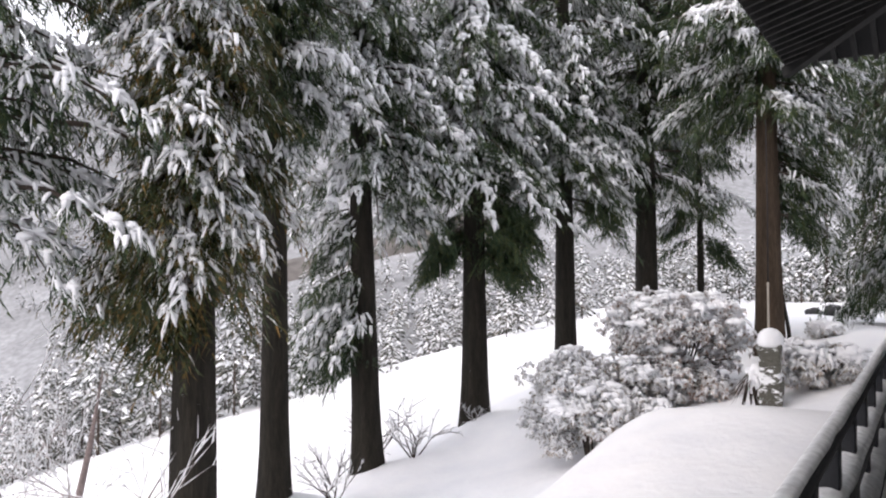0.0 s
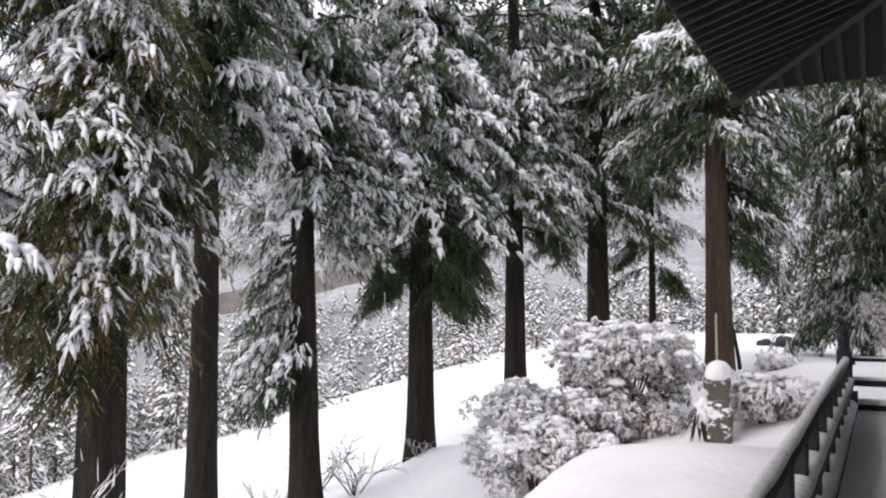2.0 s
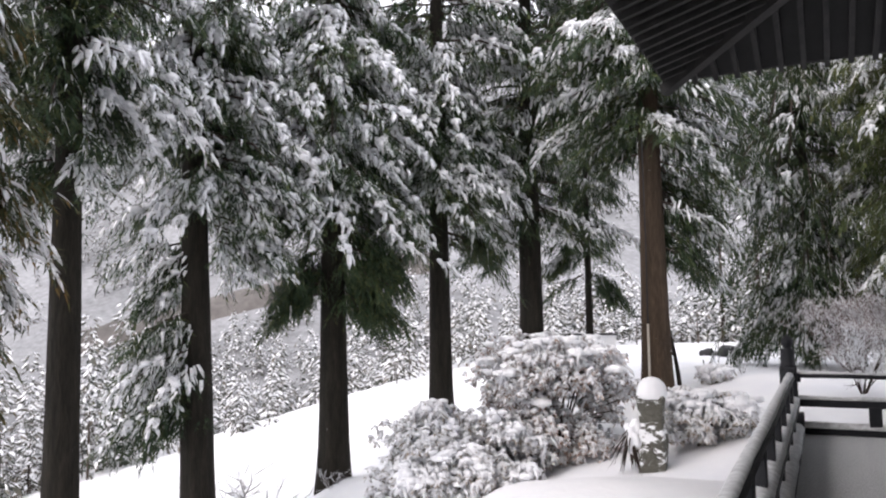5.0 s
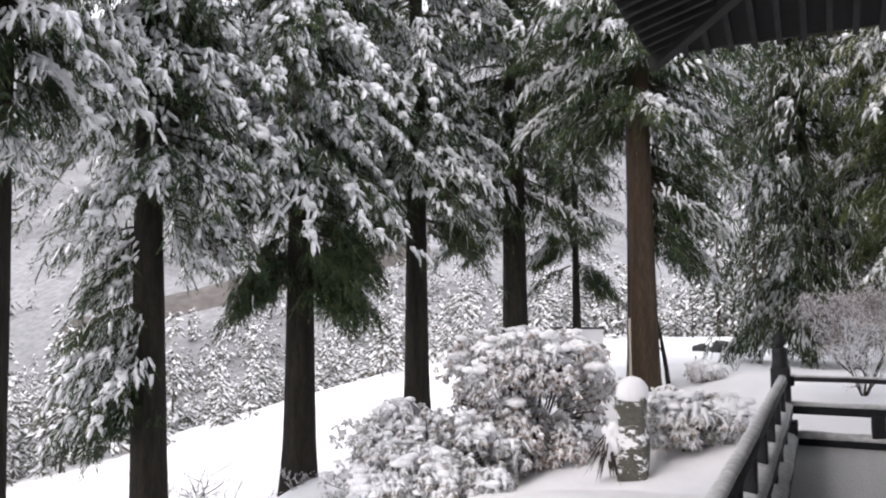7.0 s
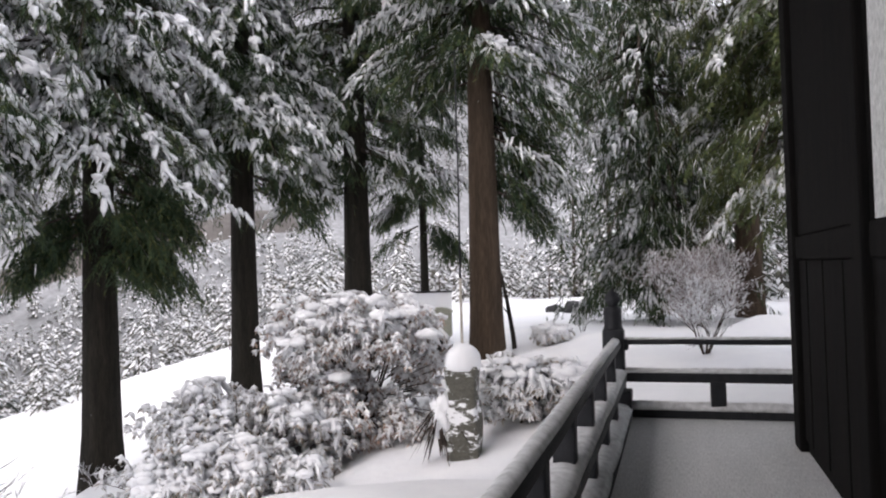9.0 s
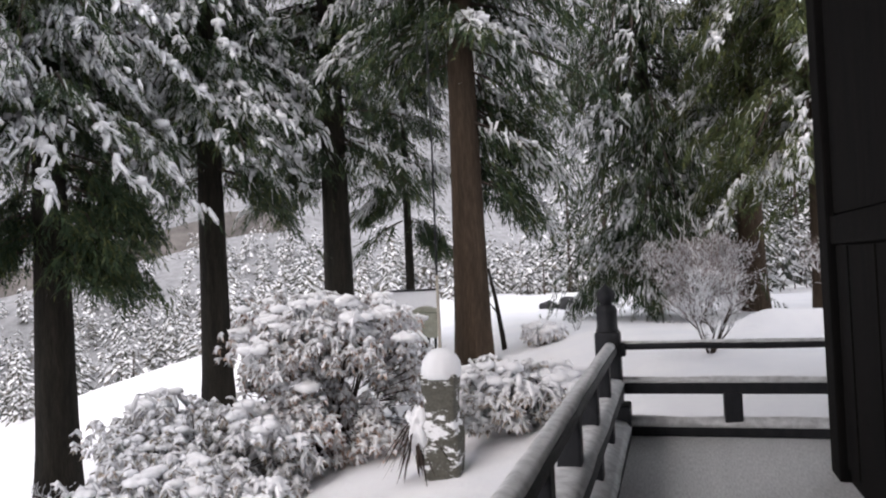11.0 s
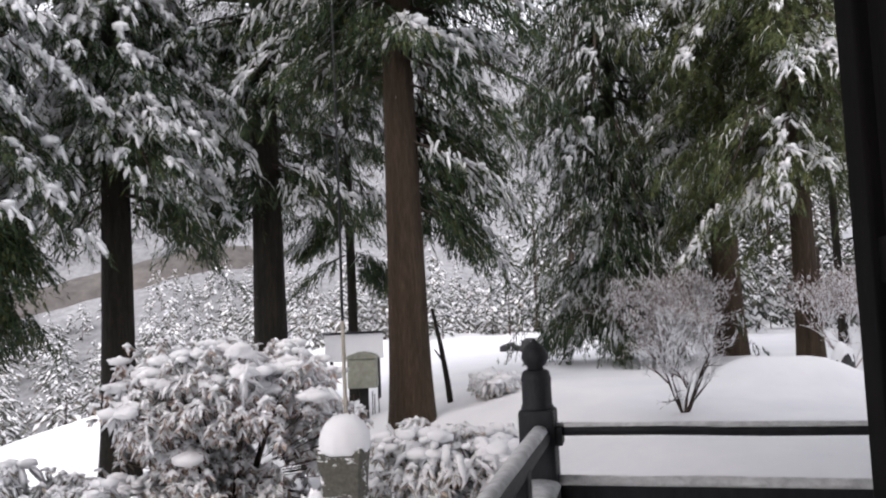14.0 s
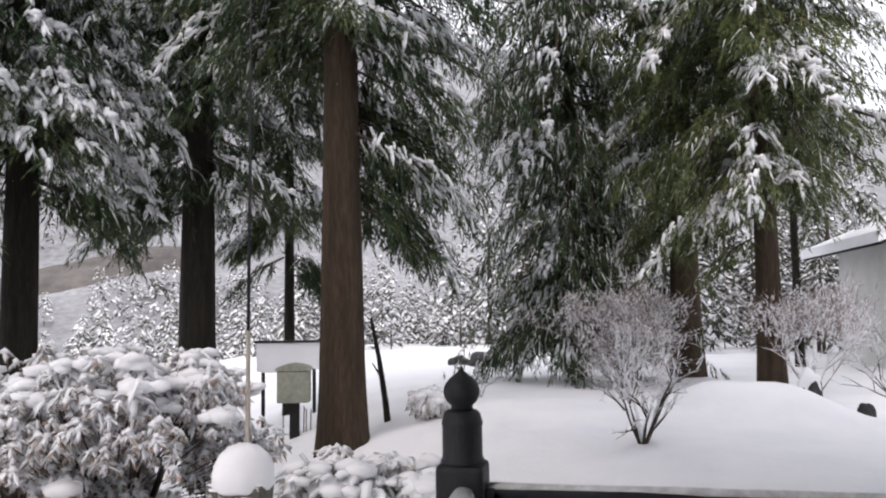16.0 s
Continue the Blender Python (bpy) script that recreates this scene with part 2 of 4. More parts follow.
class Soup:
    """Many small pieces gathered into one mesh, each piece with its material's number."""

    def __init__(self):
        self.v, self.f, self.m, self.n = [], [], [], 0

    def add(self, verts, faces, mat):
        n, k = verts.shape[:2]
        self.v.append(verts.reshape(-1, 3))
        self.f.append((faces[None] + (self.n + k * np.arange(n))[:, None, None]).reshape(-1, 3))
        self.m.append(np.full(n * len(faces), mat, np.int32))
        self.n += n * k

    def object(self, name, mats, parent=None, label=""):
        v, f, m = np.concatenate(self.v), np.concatenate(self.f), np.concatenate(self.m)
        me = bpy.data.meshes.new(name)
        me.vertices.add(len(v))
        me.vertices.foreach_set("co", v.astype(np.float32).ravel())
        me.loops.add(3 * len(f))
        me.loops.foreach_set("vertex_index", f.astype(np.int32).ravel())
        me.polygons.add(len(f))
        me.polygons.foreach_set("loop_start", np.arange(0, 3 * len(f), 3, dtype=np.int32))
        for mt in mats:
            me.materials.append(mt)
        me.polygons.foreach_set("material_index", m)
        me.polygons.foreach_set("use_smooth", np.ones(len(f), bool))
        me.update(calc_edges=True)
        ob = new(name, me)
        ob.parent = parent
        if label:
            ob["label"] = label
        return ob


def lump_template():
    bm = bmesh.new()
    bmesh.ops.create_icosphere(bm, subdivisions=1, radius=1)
    v = np.array([tuple(p.co) for p in bm.verts])
    f = np.array([[q.index for q in p.verts] for p in bm.faces])
    bm.free()
    return v, f


LUMP_V, LUMP_F = lump_template()
OCTA_V = np.array([(1, 0, 0), (0, 1, 0), (-1, 0, 0), (0, -1, 0), (0, 0, 1), (0, 0, -1)], float)
OCTA_F = np.array([(0, 1, 4), (1, 2, 4), (2, 3, 4), (3, 0, 4), (1, 0, 5), (2, 1, 5), (3, 2, 5), (0, 3, 5)])


def lumps(P, size, squash=0.6, jitter=0.25):
    P = P.reshape(-1, 3)
    n = len(P)
    size = np.broadcast_to(np.asarray(size, float).reshape(-1), (n,))
    v = LUMP_V[None] * (1 + jitter * rng.normal(size=(n, len(LUMP_V), 1))) * size[:, None, None]
    v = v * np.array((1, 1, squash))
    return v + P[:, None]


def azimuth(a):
    return np.stack([np.cos(a), np.sin(a), np.zeros_like(a)], -1)


def boughs(soup, base, az, length, snow=0.5, subs=9, sprays=6, fine=9, droop=0.35, rise=0.0, width=0.0145, heap=1.0, hang=1.0, dust=1.0):
    """Adds boughs of hanging sprays to soup: material 0 needles, 1 snow, 2 bark."""
    nb = len(az)
    out = azimuth(az)
    s = np.broadcast_to((np.arange(subs) + 0.6) / subs, (nb, subs)) + rng.uniform(-0.05, 0.05, (nb, subs))
    L = length[:, None]
    axis = base[:, None] + out[:, None] * (s * L)[..., None]
    axis[..., 2] += rise * s * L - np.broadcast_to(np.asarray(droop, float).reshape(-1, 1), L.shape) * L * s ** 2
    soup.add(fingers(base, out + np.array((0, 0, rise)), length, 0.014 + 0.010 * length, droop, 1.0, 1.0), FINGER_FACES, 2)
    # branchlets to either side, each hung with finger-like sprays
    side = np.where(np.arange(subs) % 2 == 0, 1.0, -1.0)
    sa = az[:, None] + side * rng.uniform(0.1, 1.4, (nb, subs)) * (1 - 0.45 * s)
    sd = azimuth(sa)
    sl = (0.20 + 0.26 * np.sqrt(L)) * rng.uniform(0.7, 1.25, (nb, subs)) * (1.1 - 0.4 * s)
    r = (np.arange(sprays) + 0.5) / sprays
    q = axis[:, :, None] + sd[:, :, None] * (sl[..., None] * r)[..., None]
    q[..., 2] -= 0.65 * sl[..., None] * r ** 2
    q = q + rng.normal(0, 0.045, q.shape)
    turn = np.where(np.arange(sprays) % 2 == 0, 1.0, -1.0) * rng.uniform(0.1, 1.0, q.shape[:3])
    fd = azimuth(sa[..., None] + turn)
    fd[..., 2] = -hang * rng.uniform(0.25, 2.1, q.shape[:3])
    fd /= np.linalg.norm(fd, axis=-1, keepdims=True)
    fl = rng.uniform(0.19, 0.42, q.shape[:3])
    u = (np.arange(fine) + 0.4) / fine
    p = q[..., None, :] + fd[..., None, :] * (fl[..., None] * u)[..., None]
    p[..., 2] -= 0.3 * fl[..., None] * u ** 2
    across = np.stack([-fd[..., 1], fd[..., 0], np.zeros(q.shape[:3])], -1)
    alt = np.where(np.arange(fine) % 2 == 0, 0.7, -0.7)
    kd = fd[..., None, :] + across[..., None, :] * alt[:, None] + rng.normal(0, 0.3, p.shape)
    kl = fl[..., None] * 0.46 * (1.15 - 0.5 * u) * rng.uniform(0.75, 1.25, p.shape[:4])
    soup.add(needles_at(p, kd, kl, width * rng.uniform(0.7, 1.3, p.shape[:4]).ravel(), 0.25), NEEDLE_FACES, 0)
    # some boughs are heaped with snow, the others only dusted
    heavy = rng.random(nb) < 1.2 * snow
    load = np.where(heavy[:, None], rng.uniform(0.8, 1.0, (nb, subs)), rng.uniform(0.0, 0.34, (nb, subs)) * dust)
    full = (rng.random(q.shape[:3]) < load[..., None]) & heavy[:, None, None]
    n = int(full.sum())
    if n:
        soup.add(fingers(q[full] + np.array((0, 0, 0.025)), fd[full], fl[full] * rng.uniform(0.5, 0.85, n), rng.uniform(0.027, 0.050, n) * heap, 0.36, 0.8, 0.9, 0.68), FINGER_FACES, 1)
    thin = (rng.random(q.shape[:3]) < np.maximum(load, 0.12 * dust)[..., None] * 1.1) & (s > 0.2)[..., None] & ~full
    n = int(thin.sum())
    if n:
        soup.add(fingers(q[thin] + np.array((0, 0, 0.022)), fd[thin], fl[thin] * rng.uniform(0.5, 0.95, n), rng.uniform(0.008, 0.017, n) * heap, 0.32, 0.7, 0.7, 0.45), FINGER_FACES, 1)
    # drapes of snow along the branchlets and the backs of heavy boughs
    drape = heavy[:, None] & (s > 0.25) & (rng.random((nb, subs)) < 0.75)
    n = int(drape.sum())
    if n:
        start = axis[drape] + np.array((0, 0, 0.035))
        soup.add(fingers(start, sd[drape], sl[drape] * rng.uniform(0.7, 1.0, n), rng.uniform(0.04, 0.075, n) * heap, 0.6, 0.6, 0.9, 0.66), FINGER_FACES, 1)
        mid = start + sd[drape] * (0.45 * sl[drape])[:, None] - np.array((0, 0, 1.0)) * (0.13 * sl[drape] - 0.01)[:, None]
        soup.add(lumps(mid, rng.uniform(0.06, 0.125, n) * heap, 0.6, 0.1), LUMP_F, 1)
        soup.add(fingers(start + rng.normal(0, 0.05, start.shape), np.repeat(out[:, None], subs, 1)[drape], rng.uniform(0.18, 0.4, n), rng.uniform(0.035, 0.06, n) * heap, 0.7, 0.65, 0.9, 0.68), FINGER_FACES, 1)


def trunk_bm(height, r0, r1, seed=0, lean=(0, 0), sides=26, rings=22):
    bm = bmesh.new()
    rows = []
    for k in range(rings + 1):
        t = k / rings
        z = -0.5 + (height + 0.5) * t ** 1.3
        r = r0 + (r1 - r0) * t + 0.16 * r0 * math.exp(-max(z, 0) / 0.35)
        row = []
        for i in range(sides):
            a = 2 * math.pi * i / sides
            w = 1 + 0.05 * noise.noise((2.2 * math.cos(a) + seed, 2.2 * math.sin(a), 0.35 * z)) + 0.035 * noise.noise((7 * math.cos(a), 7 * math.sin(a) + seed, 0.6 * z))
            row.append(bm.verts.new((r * w * math.cos(a) + lean[0] * t, r * w * math.sin(a) + lean[1] * t, z)))
        rows.append(row)
    for a, b in zip(rows, rows[1:]):
        for i in range(sides):
            bm.faces.new((a[i], a[(i + 1) % sides], b[(i + 1) % sides], b[i]))
    bm.faces.new(rows[-1])
    return bm


# ---- ground ----
def smoothstep(a, b, v):
    t = np.clip((v - a) / (b - a), 0, 1)
    return t * t * (3 - 2 * t)


def soft_min(a, b, k):
    return -k * np.logaddexp(-a / k, -b / k)


def bump_at(x, y, cx, cy, r, h):
    return h * np.exp(-((x - cx) ** 2 + (y - cy) ** 2) / r ** 2)


TREE_FEET = [(-9.77, 7.9), (-11.89, 11.68), (-12.3, 15.24), (-11.01, 18.06), (-9.72, 20.99), (-8.36, 24.12), (-4.21, 20.48), (1.12, 27.6), (2.25, 24.89)]


def bank(x, y, a, b, r, h):
    # a rounded bank from a to b
    ux, uy = b[0] - a[0], b[1] - a[1]
    t = np.clip(((x - a[0]) * ux + (y - a[1]) * uy) / (ux * ux + uy * uy), 0, 1)
    return h * np.exp(-((x - a[0] - t * ux) ** 2 + (y - a[1] - t * uy) ** 2) / r ** 2)


def ground_height(x, y):
    x, y = np.asarray(x, float), np.asarray(y, float)
    z = soft_min(-2.98 + 0.2106 * x + 0.1442 * y, np.full_like(x, -0.2), 0.15)
    # the heap that slides off the eaves
    z = z + 1.65 * np.exp(-((x + 4.3) / np.where(x < -4.3, 1.7, 4.4)) ** 2) * (0.25 + 0.75 * smoothstep(15.3, 11.5, y)) * smoothstep(19, 15, y)
    z = z + bump_at(x, y, -3.2, 21.0, 3.2, 0.38) + bump_at(x, y, -0.6, 18.1, 2.3, 0.25) + bump_at(x, y, -9.5, 21.2, 2.0, 0.45)
    z = z + bump_at(x, y, -11.9, 11.7, 1.6, 0.75) + bump_at(x, y, 0.72, 21.45, 0.62, 0.40) + bump_at(x, y, 1.75, 21.5, 0.8, 0.46)
    z = z + 0.10 * np.sin(0.55 * x + 0.3 * y) * np.sin(0.4 * y - 0.2 * x) * smoothstep(-2.5, -5, x)
    z = z + bank(x, y, (-11.6, 14.9), (-10.2, 17.7), 0.9, 0.22) + bank(x, y, (-10.2, 17.7), (-8.2, 17.4), 1.1, 0.22)
    for fx, fy in TREE_FEET:
        z = z + bump_at(x, y, fx, fy, 0.75, 0.16)
    # beyond the snow field the land falls into a valley and climbs the far hill
    d = -0.62 * x + 0.78 * y
    fall = smoothstep(41, 62, d)
    z = z - 7.0 * fall + 74.0 * smoothstep(62, 260, d) + 95 * smoothstep(210, 420, d)
    z = z - 3.0 * smoothstep(-30, -60, x)
    return z


def axis_steps(fine_lo, fine_hi, step, far):
    a = list(np.arange(fine_lo, fine_hi + 1e-6, step))
    g, v = step, a[-1]
    while v < far:
        g *= 1.18
        v += g
        a.append(v)
    g, v = step, a[0]
    while v > -far:
        g *= 1.18
        v -= g
        a.insert(0, v)
    return np.array(a)


gx, gy = axis_steps(-16, 6, 0.22, 1500), axis_steps(2, 32, 0.22, 1500)
XX, YY = np.meshgrid(gx, gy)
ZZ = ground_height(XX, YY)
near = np.exp(-((XX + 5) / 18) ** 2 - ((YY - 15) / 22) ** 2)
ZZ = ZZ + near * 0.05 * np.array([[noise.noise((1.1 * a, 1.1 * b, 0.0)) for a in gx] for b in gy])
nx, ny = len(gx), len(gy)
idx = np.arange(nx * ny).reshape(ny, nx)
quads = np.stack([idx[:-1, :-1], idx[:-1, 1:], idx[1:, 1:], idx[1:, :-1]], -1).reshape(-1, 4)
me = bpy.data.meshes.new("ground")
me.from_pydata(np.stack([XX, YY, ZZ], -1).reshape(-1, 3).tolist(), [], quads.tolist())
me.materials.append(SNOW)
me.materials.append(BRUSH)
centres = np.stack([XX, YY], -1).reshape(-1, 2)[quads].mean(1)
me.polygons.foreach_set("material_index", ((-0.62 * centres[:, 0] + 0.78 * centres[:, 1]) > 45).astype(np.int32))
ground = smooth(new("ground", me))
tagged(ground, "deep untouched white snow over sloping ground", "ground", kind="structure")


def on_ground(x, y):
    return float(ground_height(x, y))


# ---- bare road cutting along the far hillside ----
bm = bmesh.new()
rows = []
for k in range(71):
    e = -28 + 0.8 * k
    row = []
    for i in range(6):
        d = 125.5 + 1.7 * i + (1.6 * noise.noise((0.11 * e, 3.0 * i, 0.5)) if i in (0, 5) else 0)
        px, py = -0.62 * d + 0.78 * e, 0.78 * d + 0.62 * e
        row.append(bm.verts.new((px, py, on_ground(px, py) + (0.9 if 0 < i < 5 else -0.6) + 0.3 * noise.noise((0.3 * e, i, 0)))))
    rows.append(row)
for p, q in zip(rows, rows[1:]):
    for i in range(5):
        bm.faces.new((p[i], q[i], q[i + 1], p[i + 1]))
cutting = smooth(part("hillside_road", bm, CUTTING))
tagged(cutting, "bare brownish road cutting across the snowy hillside", "road", kind="structure")

# ---- veranda ----
RAIL_X, RAIL_Y, WALL_X, WALL_Y = -1.275, 13.22, 0.14, 12.15
bm = box_bm((RAIL_X - 0.16, -6.0, -0.14), (WALL_X + 6, RAIL_Y + 0.16, 0.0), 0.012)
veranda = part("veranda_floor", bm, FLOOR)
tagged(veranda, "grey wooden veranda floor dusted with powder snow", "floor", kind="structure")
under = part("veranda_skirt", box_bm((RAIL_X - 0.05, -6.0, -3.2), (WALL_X + 6, RAIL_Y + 0.05, -0.144)), DARK_WOOD)
tagged(under, "dark boarding below the veranda edge", "skirting", kind="structure")


def log_rail(name, parent, a, b, r, z, label=""):
    """A rounded rail from a to b with frost lying on its back."""
    a, b = Vector((*a, z)), Vector((*b, z))
    n = 14
    pts = [a.lerp(b, k / n) + Vector((0, 0, 0.004 * math.sin(2.1 * k))) for k in range(n + 1)]
    rail = smooth(part(name, tube_bm(pts, [r] * (n + 1), 14), DARK_WOOD, parent, label))
    return rail


def frost_strip(parent, a, b, half, z, thick, axis):
    """A thin rounded bed of snow lying along a rail."""
    bm = bmesh.new()
    n, m = 60, 8
    rows = []
    for k in range(n + 1):
        t = k / n
        c = Vector((a[0] + (b[0] - a[0]) * t, a[1] + (b[1] - a[1]) * t, z))
        row = []
        for i in range(m + 1):
            u = -1 + 2 * i / m
            w = half * (1 + 0.12 * noise.noise((9 * t * n / 10, u, 3.0)))
            h = thick * math.sqrt(max(0, 1 - u * u)) * (0.9 + 0.16 * noise.noise((0.35 * k, 1.3 * u, z)))
            off = Vector((u * w, 0, h)) if axis == "y" else Vector((0, u * w, h))
            row.append(bm.verts.new(c + off))
        rows.append(row)
    for p, q in zip(rows, rows[1:]):
        for i in range(m):
            bm.faces.new((p[i], p[i + 1], q[i + 1], q[i]))
        bm.faces.new((p[0], q[0], q[m], p[m]))
    bm.faces.new(list(reversed(rows[0])))
    bm.faces.new(rows[-1])
    bmesh.ops.recalc_face_normals(bm, faces=bm.faces)
    return smooth(part("snow_cover", bm, FROST, parent, "thin grey powder snow"))


def railing(name, a, b, axis, struts, label):
    top = empty(name, a[0], a[1], 0)
    inv = Matrix.Translation((-a[0], -a[1], 0))
    fat = 0.054 if axis == "y" else 0.030
    bed = [log_rail("top_rail", top, a, b, fat, 0.705 - fat)]
    lo = (min(a[0], b[0]), min(a[1], b[1]))
    hi = (max(a[0], b[0]), max(a[1], b[1]))
    w = (0.095, 0) if axis == "y" else (0, 0.055)
    bed.append(part("middle_rail", box_bm((lo[0] - w[0], lo[1] - w[1], 0.315), (hi[0] + w[0], hi[1] + w[1], 0.405), 0.014), DARK_WOOD, top))
    w = (0.135, 0) if axis == "y" else (0, 0.07)
    bed.append(part("bottom_rail", box_bm((lo[0] - w[0], lo[1] - w[1], 0.0), (hi[0] + w[0], hi[1] + w[1], 0.08), 0.014), DARK_WOOD, top))
    frost_strip(bed[0], a, b, 0.8 * fat, 0.705 - 0.45 * fat, 0.45 * fat + 0.014, axis)
    frost_strip(bed[1], a, b, 0.097 if axis == "y" else 0.056, 0.400, 0.044, axis)
    frost_strip(bed[2], a, b, 0.137 if axis == "y" else 0.078, 0.074, 0.075, axis)
    made = list(bed)
    for s in struts:
        x, y = (a[0], s) if axis == "y" else (s, a[1])
        made.append(part("strut", box_bm((x - 0.065, y - 0.065, 0.10), (x + 0.065, y + 0.065, 0.33), 0.012), DARK_WOOD, top))
        if axis == "y":
            made.append(part("upper_strut", box_bm((x - 0.055, y - 0.055, 0.40), (x + 0.055, y + 0.055, 0.655), 0.010), DARK_WOOD, top))
    for o in made:
        o.matrix_parent_inverse = inv
    return tagged(top, label, "railing", "veranda railings")


railing("railing", (RAIL_X, -6.0), (RAIL_X, RAIL_Y - 0.08), "y", [RAIL_Y - 0.87 * k for k in range(1, 22)], "black-stained wooden veranda railing with powder snow along its rails")
railing("railing", (RAIL_X + 0.08, RAIL_Y), (6.0, RAIL_Y), "x", [RAIL_X + 0.87 * k for k in range(1, 8)], "black-stained wooden end railing with powder snow along its rails")

post = empty("railing_post", RAIL_X - 0.018, RAIL_Y, 0)
part("shaft", box_bm((-0.095, -0.095, 0.0), (0.095, 0.095, 0.79), 0.02), DARK_WOOD, post)
smooth(part("collar", lathe_bm([(0.088, 0.785), (0.088, 0.80), (0.080, 0.815), (0.079, 0.93), (0.083, 0.945), (0.079, 0.96), (0.072, 0.985), (0.06, 0.995)], 24), DARK_WOOD, post, "dark metal sleeve"))
smooth(part("finial", lathe_bm([(0.045, 0.99), (0.042, 1.012), (0.060, 1.03), (0.072, 1.055), (0.073, 1.075), (0.066, 1.098), (0.048, 1.12), (0.026, 1.137), (0.012, 1.15), (0.004, 1.166)], 24), DARK_WOOD, post, "dark onion-shaped finial"))
part("bracket", box_bm((0.085, -0.06, 0.60), (0.13, 0.06, 0.70), 0.01), DARK_WOOD, post)
part("base_block", box_bm((-0.085, -0.15, 0.0), (0.15, 0.085, 0.24), 0.014), DARK_WOOD, post)
tagged(post, "black veranda corner post topped by an onion finial", "post")

# ---- temple building ----
temple = empty("temple_building", WALL_X, WALL_Y, 0)
TI = Matrix.Translation((-WALL_X, -WALL_Y, 0))


def tpart(name, bm, mat, label="", parent=None):
    ob = part(name, bm, mat, parent or temple, label)
    if parent is None:
        ob.matrix_parent_inverse = TI
    return ob


tpart("side_wall", box_bm((WALL_X, -8, 0.004), (WALL_X + 0.12, WALL_Y - 0.02, 6.6)), WALL_WOOD, "smoke-black boarded wall")
tpart("rear_wall", box_bm((WALL_X + 0.12, -8, 0.004), (WALL_X + 9, -7.88, 6.6)), WALL_WOOD)
tpart("far_wall", box_bm((WALL_X + 9.004, -8, 0.004), (WALL_X + 9.12, WALL_Y - 0.02, 6.6)), WALL_WOOD)
tpart("end_wall", box_bm((WALL_X + 0.12, WALL_Y - 0.14, 0.004), (WALL_X + 9, WALL_Y - 0.02, 6.6)), WALL_WOOD, "smoke-black boarded wall")
for k, y in enumerate((WALL_Y, 10.05, 7.9, 5.7, 3.5, 1.3, -0.9, -3.1)):
    half = 0.13 if k == 0 else 0.11
    tpart("pillar", box_bm((WALL_X - (0.06 if k == 0 else 0.045), y - half, 0.0), (WALL_X + half, y + half, 6.4), 0.015), WALL_WOOD)
for y0, y1 in ((10.2, 11.98), (8.05, 9.75), (5.85, 7.75), (3.65, 5.55), (1.45, 3.35), (-0.75, 1.15)):
    tpart("plaster_panel", box_bm((WALL_X - 0.022, y0, 1.55), (WALL_X - 0.002, y1, 4.2)), PLASTER if y0 < 10 else WALL_WOOD, "pale plaster panel" if y0 < 10 else "")
    tpart("crossbeam", box_bm((WALL_X - 0.04, y0 - 0.05, 1.38), (WALL_X - 0.002, y1 + 0.05, 1.54), 0.01), WALL_WOOD)
    for j in range(6):
        ya = y0 + (y1 - y0) * j / 6
        tpart("wall_board", box_bm((WALL_X - 0.018 - 0.006 * (j % 2), ya + 0.006, 0.10), (WALL_X - 0.004, ya + (y1 - y0) / 6 - 0.006, 1.37), 0.004), WALL_WOOD)

EAVE_X, EAVE_Y, EAVE_Z, PITCH = -3.27, 17.4, 5.62, 0.30
INNER = 3.9


def slab(corners, thick):
    bm = bmesh.new()
    lo = [bm.verts.new(c) for c in corners]
    hi = [bm.verts.new((c[0], c[1], c[2] + thick)) for c in corners]
    bm.faces.new(list(reversed(lo)))
    bm.faces.new(hi)
    n = len(lo)
    for i in range(n):
        bm.faces.new((lo[i], lo[(i + 1) % n], hi[(i + 1) % n], hi[i]))
    bmesh.ops.recalc_face_normals(bm, faces=bm.faces)
    return bm


ridge = 8.0
zr = EAVE_Z + PITCH * ridge
side = [(EAVE_X, -10, EAVE_Z), (EAVE_X, EAVE_Y, EAVE_Z), (EAVE_X + ridge, EAVE_Y - ridge, zr), (EAVE_X + ridge, -10, zr)]
end = [(EAVE_X, EAVE_Y, EAVE_Z), (EAVE_X + 16, EAVE_Y, EAVE_Z), (EAVE_X + 16, EAVE_Y - ridge, zr), (EAVE_X + ridge, EAVE_Y - ridge, zr)]
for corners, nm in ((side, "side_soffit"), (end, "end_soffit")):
    tpart(nm, slab(corners, 0.10), ROOF_BOARD, "soffit boards with the eave shade put into their colour")
    lift = [(c[0], c[1], c[2] + 0.104) for c in corners]
    tpart("roof_snow", slab(lift, 0.45), SNOW, "thick roof snow")
bm = box_bm((EAVE_X - 0.06, -10, EAVE_Z + 0.004), (EAVE_X + 0.05, EAVE_Y + 0.05, EAVE_Z + 0.09), 0.01)
tpart("side_fascia", bm, ROOF_WOOD)
bm = box_bm((EAVE_X + 0.054, EAVE_Y - 0.05, EAVE_Z + 0.004), (EAVE_X + 16, EAVE_Y + 0.06, EAVE_Z + 0.09), 0.01)
tpart("end_fascia", bm, ROOF_WOOD)


def beam_between(a, b, w, h):
    a, b = Vector(a), Vector(b)
    d = b - a
    bm = bmesh.new()
    m = d.to_track_quat('Y', 'Z').to_matrix().to_4x4()
    bmesh.ops.create_cube(bm, size=1, matrix=Matrix.Translation((a + b) / 2) @ m @ Matrix.Diagonal((w, d.length, h, 1)))
    return bm


